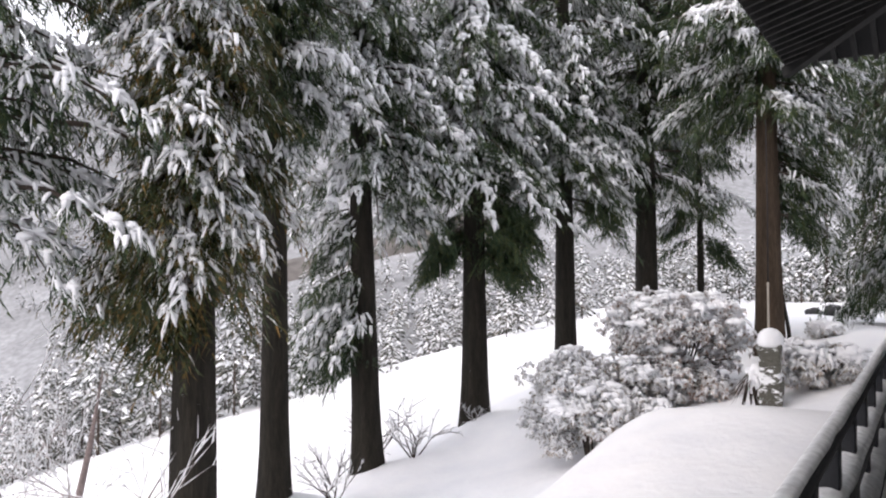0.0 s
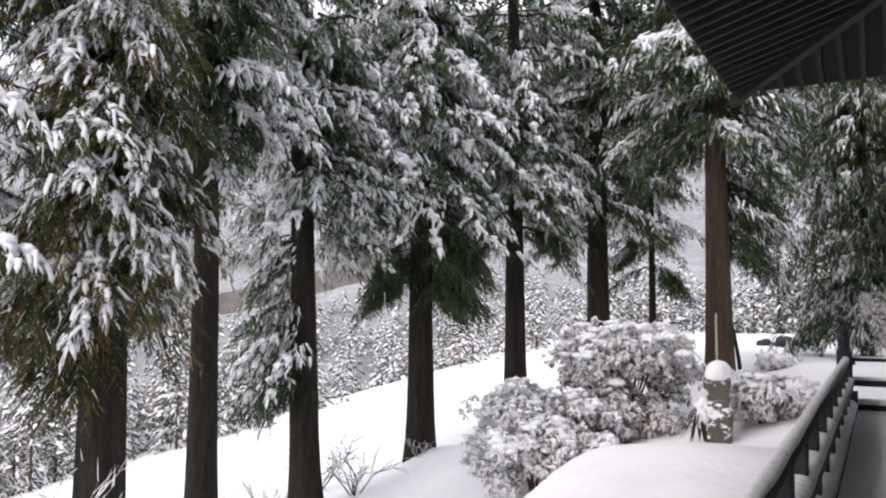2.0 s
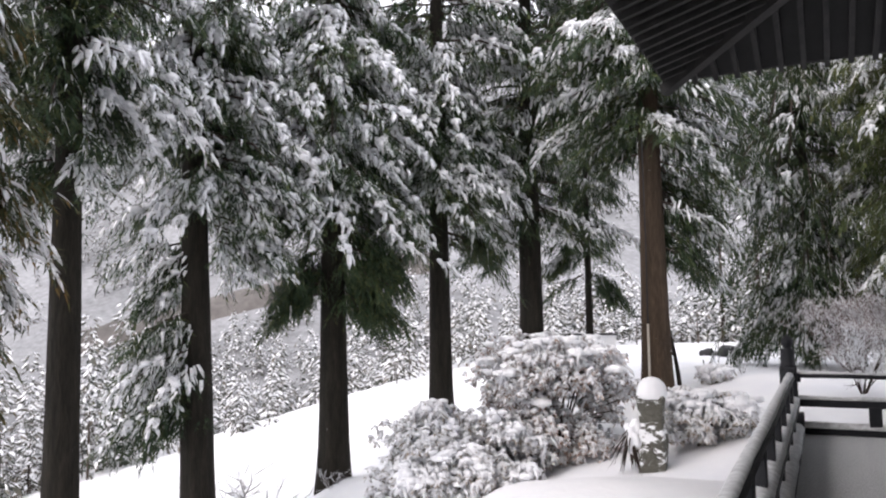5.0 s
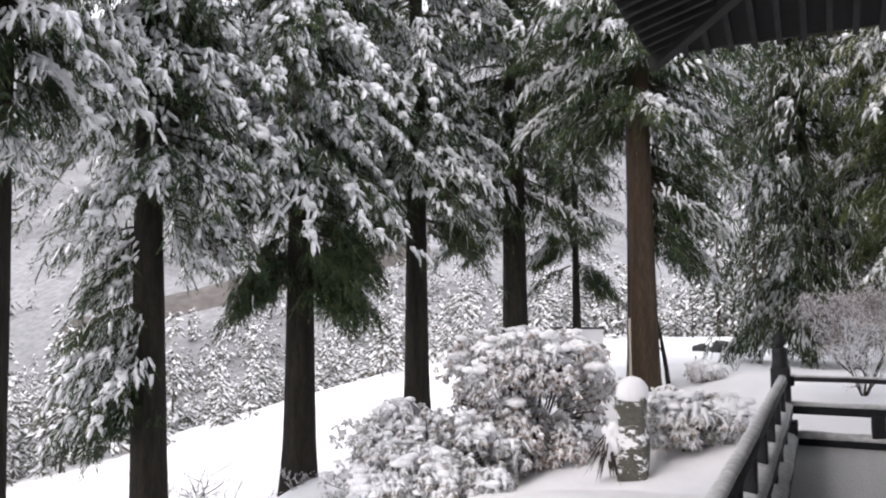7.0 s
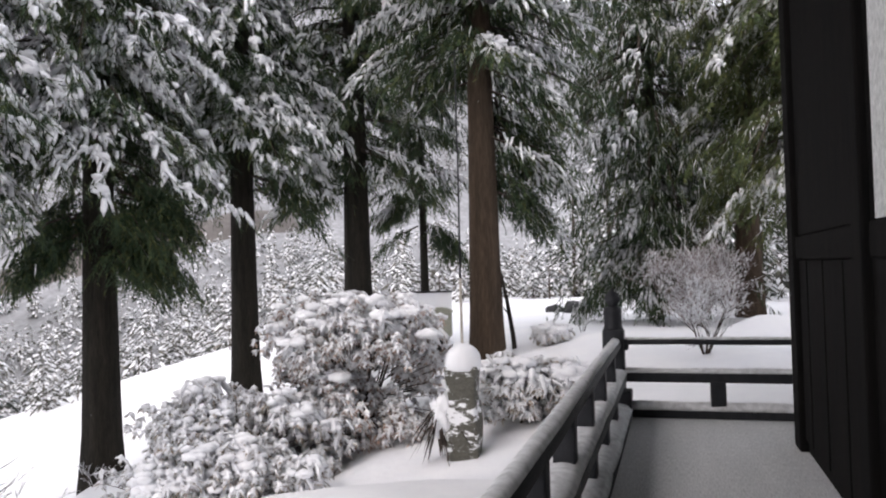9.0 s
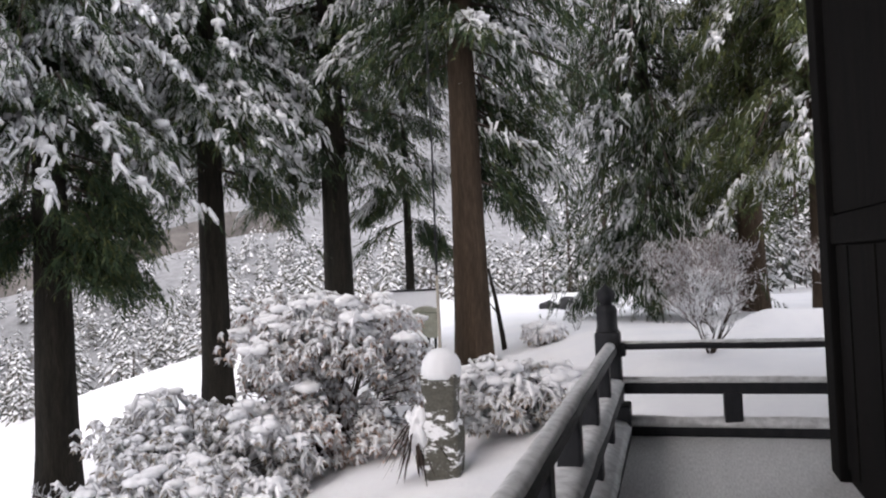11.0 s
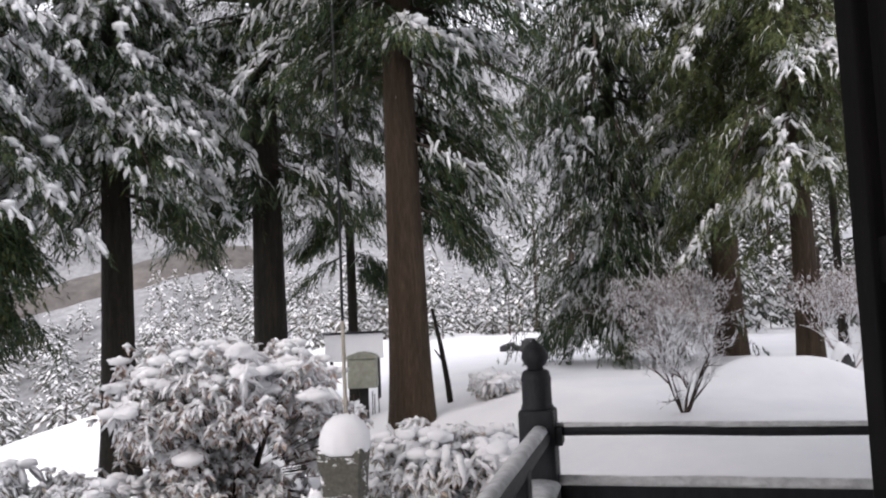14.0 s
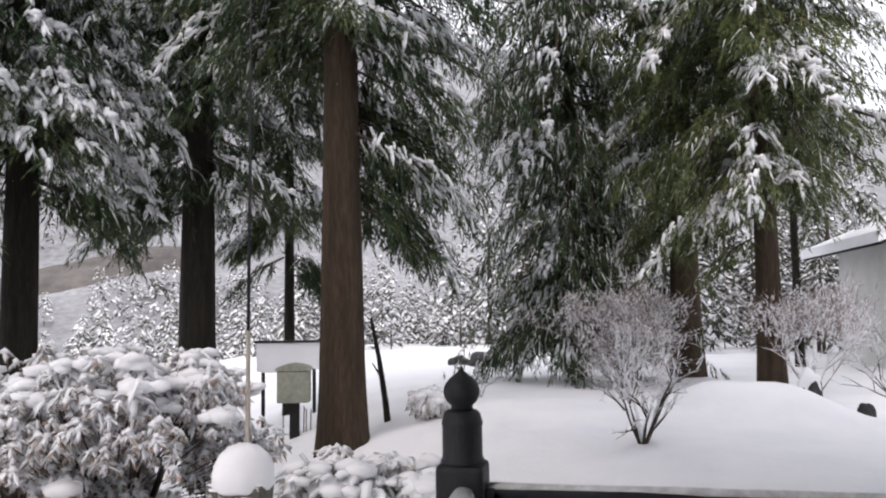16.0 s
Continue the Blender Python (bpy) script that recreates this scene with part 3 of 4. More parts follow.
tpart("hip_rafter", beam_between((EAVE_X - 0.05, EAVE_Y + 0.05, EAVE_Z - 0.13), (EAVE_X + ridge, EAVE_Y - ridge, zr - 0.12), 0.17, 0.22), ROOF_WOOD)
long_run = INNER
proto = None
for k in range(70):
    y = EAVE_Y - 0.16 - 0.355 * k
    run = min(long_run, EAVE_Y - y)
    if run < 0.3:
        continue
    if run >= long_run:
        if proto is None:
            proto = part("rafter", beam_between((0, 0, 0), (long_run, 0, PITCH * long_run), 0.085, 0.10), ROOF_WOOD, temple)
            ob = proto
        else:
            ob = proto.copy()
            scene.collection.objects.link(ob)
        ob.matrix_parent_inverse = TI
        ob.location = (EAVE_X, y, EAVE_Z - 0.056)
    else:
        tpart("rafter", beam_between((EAVE_X, y, EAVE_Z - 0.056), (EAVE_X + run, y, EAVE_Z - 0.056 + PITCH * run), 0.085, 0.10), ROOF_WOOD)
proto = None
for k in range(32):
    x = EAVE_X + 0.16 + 0.355 * k
    run = min(5.0, x - EAVE_X)
    if run < 0.3:
        continue
    if run >= 5.0 and proto is not None:
        ob = proto.copy()
        scene.collection.objects.link(ob)
        ob.matrix_parent_inverse = TI
        ob.location = (x, EAVE_Y, EAVE_Z - 0.056)
    elif run >= 5.0:
        proto = part("rafter", beam_between((0, 0, 0), (0, -5.0, PITCH * 5.0), 0.085, 0.10), ROOF_WOOD, temple)
        proto.matrix_parent_inverse = TI
        proto.location = (x, EAVE_Y, EAVE_Z - 0.056)
    else:
        tpart("rafter", beam_between((x, EAVE_Y, EAVE_Z - 0.056), (x, EAVE_Y - run, EAVE_Z - 0.056 + PITCH * run), 0.085, 0.10), ROOF_WOOD)
tagged(temple, "dark timber temple building with deep raftered eaves under snow", "building")


# ---- cedars ----
def crown(tree, x, y, z0, z1, radius, count, snow, needles, low=(), taper=0.75, droop=0.35, width=0.0145, subs=9, sprays=6, fine=9, rise=0.05, label="", hang=1.0, heap=1.0, low_snow=0.6, dust=1.0):
    soup = Soup()
    t = rng.random(count) ** 1.15
    z = z0 + (z1 - z0) * t + rng.normal(0, 0.15, count)
    az = 2.39996 * np.arange(count) + rng.normal(0, 0.4, count)
    L = 1.12 * radius * (1 - taper * t) * rng.uniform(0.32, 1.2, count) * (0.75 + 0.25 * smoothstep(0, 0.12, t))
    base = np.stack([np.full(count, x), np.full(count, y), z], -1) + 0.12 * azimuth(az)
    drop = droop * rng.uniform(0.5, 1.9, count)
    boughs(soup, base, az, L, snow, subs, sprays, fine, drop, rise, width, heap, hang, dust)
    for h, a, length in low:
        k = 6
        base = np.tile(np.array((x, y, z0 + h)), (k, 1)) + rng.normal(0, 1, (k, 3)) * np.array((0.12, 0.12, 0.26)) + 0.25 * azimuth(np.full(k, math.radians(a)))
        boughs(soup, base, np.radians(a) + rng.normal(0, 0.45, k), length * rng.uniform(0.5, 1.05, k), snow * low_snow, subs, sprays, fine, rng.uniform(0.35, 0.8, k), -0.05, width, 0.8 * heap, hang, dust * min(1, 2 * low_snow))
    return soup.object("crown", [needles, SNOW, TWIG], tree, label)


def cedar(x, y, r, z0, top, radius, count, snow, bark=BARK, needles=CEDAR, low=(), label="", lean=(0, 0), dense=0.48, **kw):
    g = on_ground(x, y)
    tree = empty("cedar_tree", x, y, g)
    tr = smooth(part("trunk", trunk_bm(top - g, r, 0.25 * r, x * 3 + y, lean), bark, tree))
    tr["label"] = "straight bark-covered trunk"
    part_top = z0 + (top - z0) * dense
    cr = crown(tree, 0, 0, z0 - g, part_top - g, radius, count, snow, needles, low, **kw)
    kw2 = dict(kw, taper=0.8)
    up = crown(tree, 0, 0, part_top - g, top - g, 1.15 * radius, 52, snow, needles, (), subs=7, sprays=4, fine=6, width=0.042, **{k: v for k, v in kw2.items() if k == "taper"})
    up.name, up["label"] = "crown_top", "narrowing snow-laden treetop"
    cr["label"] = "drooping dark green sprays loaded with snow"
    tagged(tree, label or "tall cedar with dark bark and snow-laden drooping boughs", "tree", "cedars beside the temple")
    return tree


cedar(-9.77, 7.9, 0.400, 1.6, 13, 1.0, 135, 0.45, heap=0.95, droop=0.62, needles=CEDAR_RUSSET, low=[(-0.2, -60, 1.0), (0.1, 210, 1.2), (0.4, 250, 1.3), (0.8, 190, 1.4)], label="nearer cedar with low russet-tipped boughs heavy with snow", taper=0.1, dense=0.5)
cedar(-11.89, 11.68, 0.330, 4.9, 15, 1.5, 115, 0.36, heap=1.2, droop=0.62, low=[(-0.3, -60, 1.0), (-1.0, 190, 0.9)], taper=0.1, dense=0.5)
cedar(-12.30, 15.24, 0.400, 4.0, 15, 1.9, 115, 0.55, heap=1.35, droop=0.62, low_snow=0.9, low=[(-3.2, 215, 1.4), (-3.8, 235, 1.5), (-4.1, 205, 1.4), (-0.6, 30, 1.4), (-1.4, 200, 1.3), (-2.4, 210, 1.2)], label="tall cedar with a low grey bough hanging beside its trunk", lean=(-0.5, 0.0), taper=0.1)
cedar(-11.01, 18.06, 0.390, 4.0, 15, 1.95, 125, 0.5, heap=1.3, droop=0.62, low_snow=0.03, low=[(-1.0, 20, 1.3), (-1.4, 0, 1.4), (-1.9, 230, 1.3), (-1.5, 215, 1.2), (-1.6, 30, 1.5), (-1.9, 50, 1.4), (-1.3, 190, 1.3), (-2.0, 20, 1.1), (-0.5, 40, 1.6)], taper=0.1)
cedar(-9.72, 20.99, 0.350, 4.3, 15, 1.8, 115, 0.46, heap=1.15, droop=0.62, low_snow=0.2, low=[(-0.8, 20, 1.5), (-0.5, 200, 1.2)], taper=0.1)
cedar(-8.36, 24.12, 0.420, 5.2, 16, 2.4, 140, 0.24, low=[(-0.9, -20, 2.0), (-1.0, 200, 1.9), (-0.6, 90, 1.8), (-1.5, 190, 1.5)], taper=0.1, dense=0.6, dust=1.2)
cedar(-4.21, 20.48, 0.360, 5.6, 16, 2.0, 130, 0.21, bark=RED_BARK, low=[(-1.9, 35, 1.7), (-2.4, 45, 1.5), (-0.4, 20, 2.0), (-1.0, 60, 2.0), (-1.4, 40, 1.8), (-0.1, 180, 1.7)], label="tall cedar with reddish bark and a snow-flecked crown", taper=0.1, dense=0.5, dust=1.2)
cedar(-7.12, 25.72, 0.140, 3.6, 11, 1.4, 46, 0.10, low=[(-1.3, 10, 0.7), (-0.6, 180, 1.1)], label="slender dark cedar with sparse lower boughs", dense=0.8, dust=0.7)
cedar(1.12, 27.6, 0.370, 4.2, 15, 1.9, 115, 0.28, heap=0.9, droop=0.55, bark=RED_BARK, needles=CEDAR_GREEN, low=[(-0.8, 200, 1.4)], label="cedar with brown trunk and green snow-flecked boughs", taper=0.1, dense=0.7)
cedar(2.25, 24.89, 0.250, 3.7, 15, 2.0, 145, 0.28, heap=0.95, droop=0.55, bark=RED_BARK, needles=CEDAR_GREEN, low=[(-0.3, 180, 1.5)], label="cedar with reddish trunk and bright green boughs", taper=0.1, dense=0.62)
cedar(-1.25, 28.3, 0.20, 1.35, 15, 2.1, 230, 0.12, taper=0.05, droop=0.75, hang=1.6, heap=0.9, dust=2.5, low=[(-0.2, 180, 1.8), (-0.2, 270, 1.9), (-0.2, 225, 1.9), (4.9, 200, 2.8), (5.8, 190, 2.7)], low_snow=0.5, label="broad weeping cedar with branches sweeping down to the snow", dense=0.85)
cedar(-11.9, 5.9, 0.26, 2.2, 13, 2.5, 90, 0.25, taper=0.1, dense=0.5)
cedar(4.4, 32.0, 0.13, 4.2, 14, 2.4, 60, 0.35, needles=CEDAR_GREEN, taper=0.1, label="slim cedar behind the white outbuilding", dense=0.8)


# ---- bushes ----
def leafy_bush(name, x, y, rx, ry, top, count, snow, label, leaf=AZALEA, cap=0.5, stems=14, white=0.45):
    g = on_ground(x, y)
    bush = empty(name, x, y, g)
    h = top - g
    for k in range(stems):
        bm = bmesh.new()
        a = rng.uniform(0, 2 * math.pi)
        e = Vector((rx * 0.55 * math.cos(a) * rng.uniform(0.3, 1), ry * 0.55 * math.sin(a) * rng.uniform(0.3, 1), h * rng.uniform(0.55, 0.9)))
        pts = [Vector((0.12 * math.cos(a), 0.12 * math.sin(a), -0.15)), Vector((e.x * 0.45, e.y * 0.45, e.z * 0.35)), Vector((e.x * 0.8, e.y * 0.8, e.z * 0.7)), e]
        tube_bm(pts, [0.03, 0.022, 0.014, 0.006], 5, bm)
        smooth(part("stem", bm, TWIG, bush))
    soup = Soup()
    # rounded lobes make up the outline; leaf whorls cover them
    lobes = 60
    la = 2.39996 * np.arange(lobes) + rng.normal(0, 0.3, lobes)
    lr = np.sqrt((np.arange(lobes) % 30 + 0.5) / 30) * 0.82
    lz = (0.86 - 0.30 * lr ** 2) * np.where(np.arange(lobes) < 30, rng.uniform(0.78, 1.02, lobes), rng.uniform(0.10, 0.70, lobes))
    size = rng.uniform(0.15, 0.27, lobes)
    pickl = rng.integers(0, lobes, count)
    v = rng.normal(size=(count, 3))
    v[:, 2] = np.abs(v[:, 2]) - 0.4
    v /= np.linalg.norm(v, axis=1, keepdims=True)
    v *= rng.random((count, 1)) ** 0.3
    q = np.stack([lr * np.cos(la), lr * np.sin(la), lz], -1)[pickl] + v * size[pickl][:, None] * np.array((1.0, 1.0, 0.8))
    P = q * np.array((rx, ry, h))
    P[:, 2] = np.maximum(P[:, 2], 0.05)
    u = q[:, 2] + 0.25 * v[:, 2]
    k = 7
    spin = rng.uniform(0, 2 * math.pi, (count, 1)) + 2 * math.pi * np.arange(k) / k + rng.normal(0, 0.8, (count, k))
    d = azimuth(spin)
    d[..., 2] = rng.uniform(-1.5, 0.5, (count, k))
    base = np.repeat(P[:, None], k, 1) + 0.012 * d
    ll = rng.uniform(0.055, 0.115, (count, k))
    soup.add(kites(base, d, ll, rng.uniform(0.011, 0.020, (count, k)), 0.4), KITE_FACES, 0)
    # snow lies along the leaves as drooping fingers and in the heart of each whorl
    w = rng.random((count, k)) < np.where(rng.random((count, 1)) < snow, 0.78, 0.2)
    n = int(w.sum())
    soup.add(fingers(base[w] + np.array((0, 0, 0.018)), d[w] * np.array((1, 1, 0.85)), ll[w] * rng.uniform(0.7, 1.05, n), rng.uniform(0.014, 0.027, n) * (0.8 + 0.4 * white), 0.4, 0.8, 0.9, 0.68), FINGER_FACES, 1)
    rimed = rng.random((count, k)) < 0.55 * white
    soup.add(kites(base[rimed] + np.array((0, 0, 0.005)), d[rimed], ll[rimed] * 1.04, rng.uniform(0.011, 0.019, int(rimed.sum())), 0.4), KITE_FACES, 1)
    heart = rng.random(count) < 0.85 * snow
    n = int(heart.sum())
    soup.add(P[heart][:, None] + np.array((0, 0, 0.022)) + OCTA_V[None] * (rng.uniform(0.034, 0.066, (n, 1, 1)) * rng.uniform(0.75, 1.25, (n, 6, 1))) * np.array((1, 1, 0.7)), OCTA_F, 1)
    # drapes over the crown of the bush
    high = np.flatnonzero(u > 0.66)
    if len(high):
        c = P[rng.choice(high, max(6, int(cap * 60)))]
        spread = np.repeat(c[:, None], 6, 1) + rng.normal(0, 1, (len(c), 6, 3)) * np.array((0.09, 0.09, 0.03)) + np.array((0, 0, 0.02))
        soup.add(lumps(spread, rng.uniform(0.06, 0.13, len(c) * 6) * (0.8 + 0.35 * cap), 0.5, 0.12), LUMP_F, 1)
        if cap >= 1:
            pad = P[rng.choice(high, 46)] + np.array((0, 0, 0.03))
            soup.add(lumps(pad, rng.uniform(0.11, 0.2, 46), 0.42, 0.1), LUMP_F, 1)
        fd = azimuth(rng.uniform(0, 2 * math.pi, (len(c), 8)))
        fd[..., 2] = rng.uniform(-1.1, -0.2, (len(c), 8))
        soup.add(fingers(np.repeat(c[:, None], 8, 1) + rng.normal(0, 0.06, (len(c), 8, 3)), fd, rng.uniform(0.12, 0.26, len(c) * 8), rng.uniform(0.028, 0.05, len(c) * 8), 0.45, 0.75, 0.9, 0.6), FINGER_FACES, 1)
    t = rng.integers(0, count, count // 3)
    dd = P[t] - np.array((0, 0, 0.3 * h))
    soup.add(fingers(P[t] - 0.35 * dd, dd, 0.42 * np.linalg.norm(dd, axis=1), 0.006, 0.0, 1.0, 1.0), FINGER_FACES, 2)
    soup.object("foliage", [leaf, SNOW, TWIG], bush, "russet leaves half buried in snow")
    return tagged(bush, label, "bush", "snowy bushes by the stone marker")


leafy_bush("azalea_bush", -5.68, 17.5, 1.75, 1.5, 1.24, 3050, 0.9, "large rounded azalea bush with russet leaves under snow", cap=1.0, white=0.6)
leafy_bush("azalea_bush", -6.95, 16.2, 1.85, 1.25, -0.20, 2000, 0.95, "low spreading bush almost covered by snow", cap=0.6, white=0.8, leaf=FROSTED_LEAF)
leafy_bush("azalea_bush", -6.45, 14.7, 1.5, 1.1, -0.66, 1400, 0.95, "small low bush almost covered by snow", cap=0.6, white=0.8, leaf=FROSTED_LEAF)
leafy_bush("azalea_bush", -2.75, 16.9, 0.9, 0.8, 0.17, 950, 0.95, "small snow-dusted azalea beside the stone marker", cap=0.7, white=0.7, leaf=FROSTED_LEAF)
leafy_bush("azalea_bush", -3.15, 21.6, 0.42, 0.36, 0.22, 170, 0.95, "little snow-covered shrub out in the snow", cap=0.3, white=0.7, leaf=FROSTED_LEAF)


def twig_tree(soup, x, y, z, height, spread, starts, depth, r0, snow, upright=1.0, seed=0):
    """Forking bare twigs, each with a line of snow on its back: 0 bark, 1 snow."""
    local = np.random.default_rng(seed)
    todo = []
    for k in range(starts):
        a = 2 * math.pi * (k + local.random()) / starts
        d = np.array((spread * math.cos(a), spread * math.sin(a), upright))
        todo.append((np.array((x, y, z)) + 0.04 * d, d / np.linalg.norm(d), height * local.uniform(0.35, 0.55), r0, depth))
    P, D, L, R = [], [], [], []
    while todo:
        p, d, l, r, n = todo.pop()
        P.append(p), D.append(d), L.append(l), R.append(r)
        if n == 0:
            continue
        for j in range(3 if n > 1 else 2):
            s = 1.0 if j == 0 else local.uniform(0.35, 0.95)
            q = p + d * l * s
            e = d + local.normal(0, 0.42, 3)
            e[2] += 0.1
            e /= np.linalg.norm(e)
            todo.append((q, e, l * local.uniform(0.5, 0.8), r * 0.62, n - 1))
    P, D, L, R = np.array(P), np.array(D), np.array(L), np.array(R)
    soup.add(fingers(P, D, L * 1.04, R, 0.0, 1.0, 1.1), FINGER_FACES, 0)
    w = local.random(len(P)) < snow
    soup.add(fingers(P[w] + np.array((0, 0, 1)) * (R[w] * 0.8)[:, None], D[w], L[w], R[w] * 1.15 + 0.003, 0.0, 0.9, 1.0), FINGER_FACES, 1)


def bare_shrub(name, x, y, height, spread, starts, depth, r0, snow, label, bark=TWIG, upright=1.0, seed=0, dense=None):
    g = on_ground(x, y)
    shrub = empty(name, x, y, g)
    soup = Soup()
    twig_tree(soup, 0, 0, -0.1, height, spread, starts, depth, r0, snow, upright, seed)
    soup.object("branchwork", [bark, SNOW], shrub, "bare forking twigs lined with snow")
    if dense:
        n, rx, zc, rz = dense
        fine = Soup()
        k = 70
        c = rng.normal(size=(k, 3))
        c /= np.linalg.norm(c, axis=1, keepdims=True)
        c = c * rng.uniform(0.35, 1.0, (k, 1)) * np.array((rx, rx, rz)) * rng.uniform(0.75, 1.15, (k, 1)) + np.array((0, 0, zc))
        c[:, 2] = np.maximum(c[:, 2], 0.12)
        pick = rng.integers(0, k, n)
        P = c[pick] + rng.normal(0, 0.13, (n, 3)) * np.array((1.3, 1.3, 0.8))
        D = (P - np.array((0, 0, -0.3))) / np.linalg.norm(P, axis=1, keepdims=True) + rng.normal(0, 0.75, (n, 3))
        fine.add(kites(P, D, rng.uniform(0.06, 0.24, n), 0.006, 0.0), KITE_FACES, 0)
        w = rng.random(n) < 0.6
        fine.add(fingers(P[w] + np.array((0, 0, 0.007)), D[w], rng.uniform(0.04, 0.12, w.sum()), 0.011, 0.0, 0.8, 1.0), FINGER_FACES, 1)
        fine.object("twig_haze", [bark, SNOW], shrub, "haze of fine frosted twigs")
    if height > 4:
        bm = tube_bm([(-0.35, -0.2, -0.2), (-0.1, -0.05, 1.2), (0.1, 0.05, 2.2), (0.3, 0.2, 3.4), (0.45, 0.3, 4.5)], [0.085, 0.075, 0.062, 0.04, 0.012], 10)
        smooth(part("main_stem", bm, bark, shrub))
    return tagged(shrub, label, "shrub")


bare_shrub("bare_shrub", -0.31, 18.9, 1.15, 0.45, 6, 4, 0.020, 0.85, "small bare shrub with white-lined curving branches", seed=3)
bare_shrub("twiggy_bush", -0.35, 26.3, 2.3, 0.8, 8, 4, 0.016, 0.6, "rounded twiggy bush frosted pinkish white", PINK_TWIG, seed=5, dense=(9000, 1.3, 1.05, 1.12))
bare_shrub("twiggy_bush", 2.75, 24.3, 1.7, 0.7, 5, 4, 0.014, 0.7, "frosted twiggy bush beside a cedar trunk", PINK_TWIG, seed=6, dense=(3200, 0.95, 1.35, 0.42))
bare_shrub("bare_shrub", -13.4, 17.0, 1.7, 0.8, 6, 3, 0.02, 0.7, "bare snow-lined shrub standing in the snow field", seed=8)
bare_shrub("bare_shrub", -11.0, 12.4, 1.2, 0.8, 5, 3, 0.016, 0.6, "bare twigs poking from the snow below a cedar", seed=9)
bare_shrub("bare_shrub", -10.2, 9.6, 1.0, 0.9, 5, 3, 0.014, 0.6, "bare twigs poking from the snow below a cedar", seed=10)
bare_shrub("bare_sapling", -11.6, 7.1, 5.0, 0.45, 4, 5, 0.028, 0.8, "leaning bare sapling lined with snow", PINK_TWIG, seed=11)
bare_shrub("bare_shrub", -15.5, 11.5, 1.8, 0.5, 5, 3, 0.02, 0.8, "bare snow-lined shrub standing in the snow field", seed=12)
bare_shrub("bare_shrub", -11.35, 15.75, 1.5, 0.8, 6, 3, 0.02, 0.9, "snow-lined bare twigs round the foot of a cedar", seed=21)
bare_shrub("bare_shrub", -13.0, 14.7, 1.3, 0.7, 5, 3, 0.018, 0.9, "snow-lined bare twigs round the foot of a cedar", seed=22)
bare_shrub("bare_shrub", -10.75, 17.55, 0.6, 0.9, 6, 3, 0.012, 0.5, "low creeping twigs at the foot of a cedar", seed=23)
bare_shrub("bare_shrub", 3.2, 21.4, 1.3, 0.5, 4, 3, 0.014, 0.7, "thin bare shrub with snowy twigs by the rocks", seed=13)
bare_shrub("bare_shrub", -2.7, 23.0, 0.7, 0.4, 4, 2, 0.008, 0.4, "few dry stalks standing out of the snow", seed=14)

# ---- stone marker with its snow cap ----
gz = -1.16
marker = empty("stone_marker", -3.40, 15.7, gz)
bm = bmesh.new()
bm = box_bm((-0.215, -0.17, -0.25), (0.205, 0.17, 1.30), 0.04)
bmesh.ops.subdivide_edges(bm, edges=list(bm.edges), cuts=7, use_grid_fill=True)
for v in bm.verts:
    waist = 1.0 - 0.16 * math.exp(-((v.co.z - 0.92) / 0.16) ** 2) - 0.10 * math.exp(-((v.co.z - 0.48) / 0.05) ** 2)
    n = noise.noise_vector(v.co * 3.3 + Vector((2.0, 0, 0)))
    n2 = noise.noise_vector(v.co * 9.0)
    v.co = Vector((v.co.x * waist, v.co.y * waist, v.co.z)) + 0.03 * n + 0.022 * n2
smooth(part("stone", bm, STONE, marker, "rough mossy stone patched with snow"))
smooth(part("snow_cap", lathe_bm([(0.12, 1.225), (0.205, 1.23), (0.228, 1.26), (0.225, 1.34), (0.212, 1.42), (0.175, 1.49), (0.115, 1.545), (0.04, 1.57)], 24, None, (0, 0, 0), 0.14, 4), SNOW, marker, "thick rounded cap of snow"))
tagged(marker, "upright rough stone marker wearing a thick snow cap", "stone")

clump = empty("straw_clump", -3.72, 15.62, gz)
soup = Soup()
n = 34
a = rng.uniform(0, 2 * math.pi, n)
P = np.stack([0.07 * np.cos(a), 0.07 * np.sin(a), rng.uniform(0.42, 0.75, n)], -1)
D = azimuth(a) * rng.uniform(0.2, 0.9, (n, 1))
D[:, 2] = -rng.uniform(0.5, 1.1, n)
soup.add(fingers(P, D, rng.uniform(0.25, 0.6, n), rng.uniform(0.012, 0.024, n), 0.25, 0.4, 0.5), FINGER_FACES, 0)
soup.object("leaf_tuft", [TWIG], clump, "dark drooping leaves")
bm = bmesh.new()
bmesh.ops.create_icosphere(bm, subdivisions=4, radius=1)
for v in bm.verts:
    w = 1 + 0.55 * noise.noise(v.co * 1.9 + Vector((3.0, 1.0, 0))) + 0.25 * noise.noise(v.co * 5.0)
    v.co = Vector((0.04 + 0.14 * w * v.co.x, 0.13 * w * v.co.y, 0.66 + 0.24 * w * v.co.z))
smooth(part("snow_cover", bm, SNOW, clump, "lump of snow"))
tagged(clump, "drooping dark-leaved plant under a lump of snow", "plant")

pole = empty("slender_pole", -3.46, 15.90, on_ground(-3.46, 15.9))
z0 = pole.location.z
smooth(part("upper_rod", tube_bm([(0, 0, 1.25 - z0), (0.01, 0, 2.6 - z0), (0.0, 0.02, 4.3 - z0)], [0.014, 0.012, 0.010], 8), DARK_WOOD, pole, "thin dark rod"))
smooth(part("lower_pole", tube_bm([(0, 0, -0.3), (0.0, 0, 0.9), (0.0, 0, 1.25 - z0)], [0.021, 0.020, 0.018], 10), BAMBOO, pole, "pale frosted pole"))
tagged(pole, "slender pale pole with a thin dark upper rod", "pole")

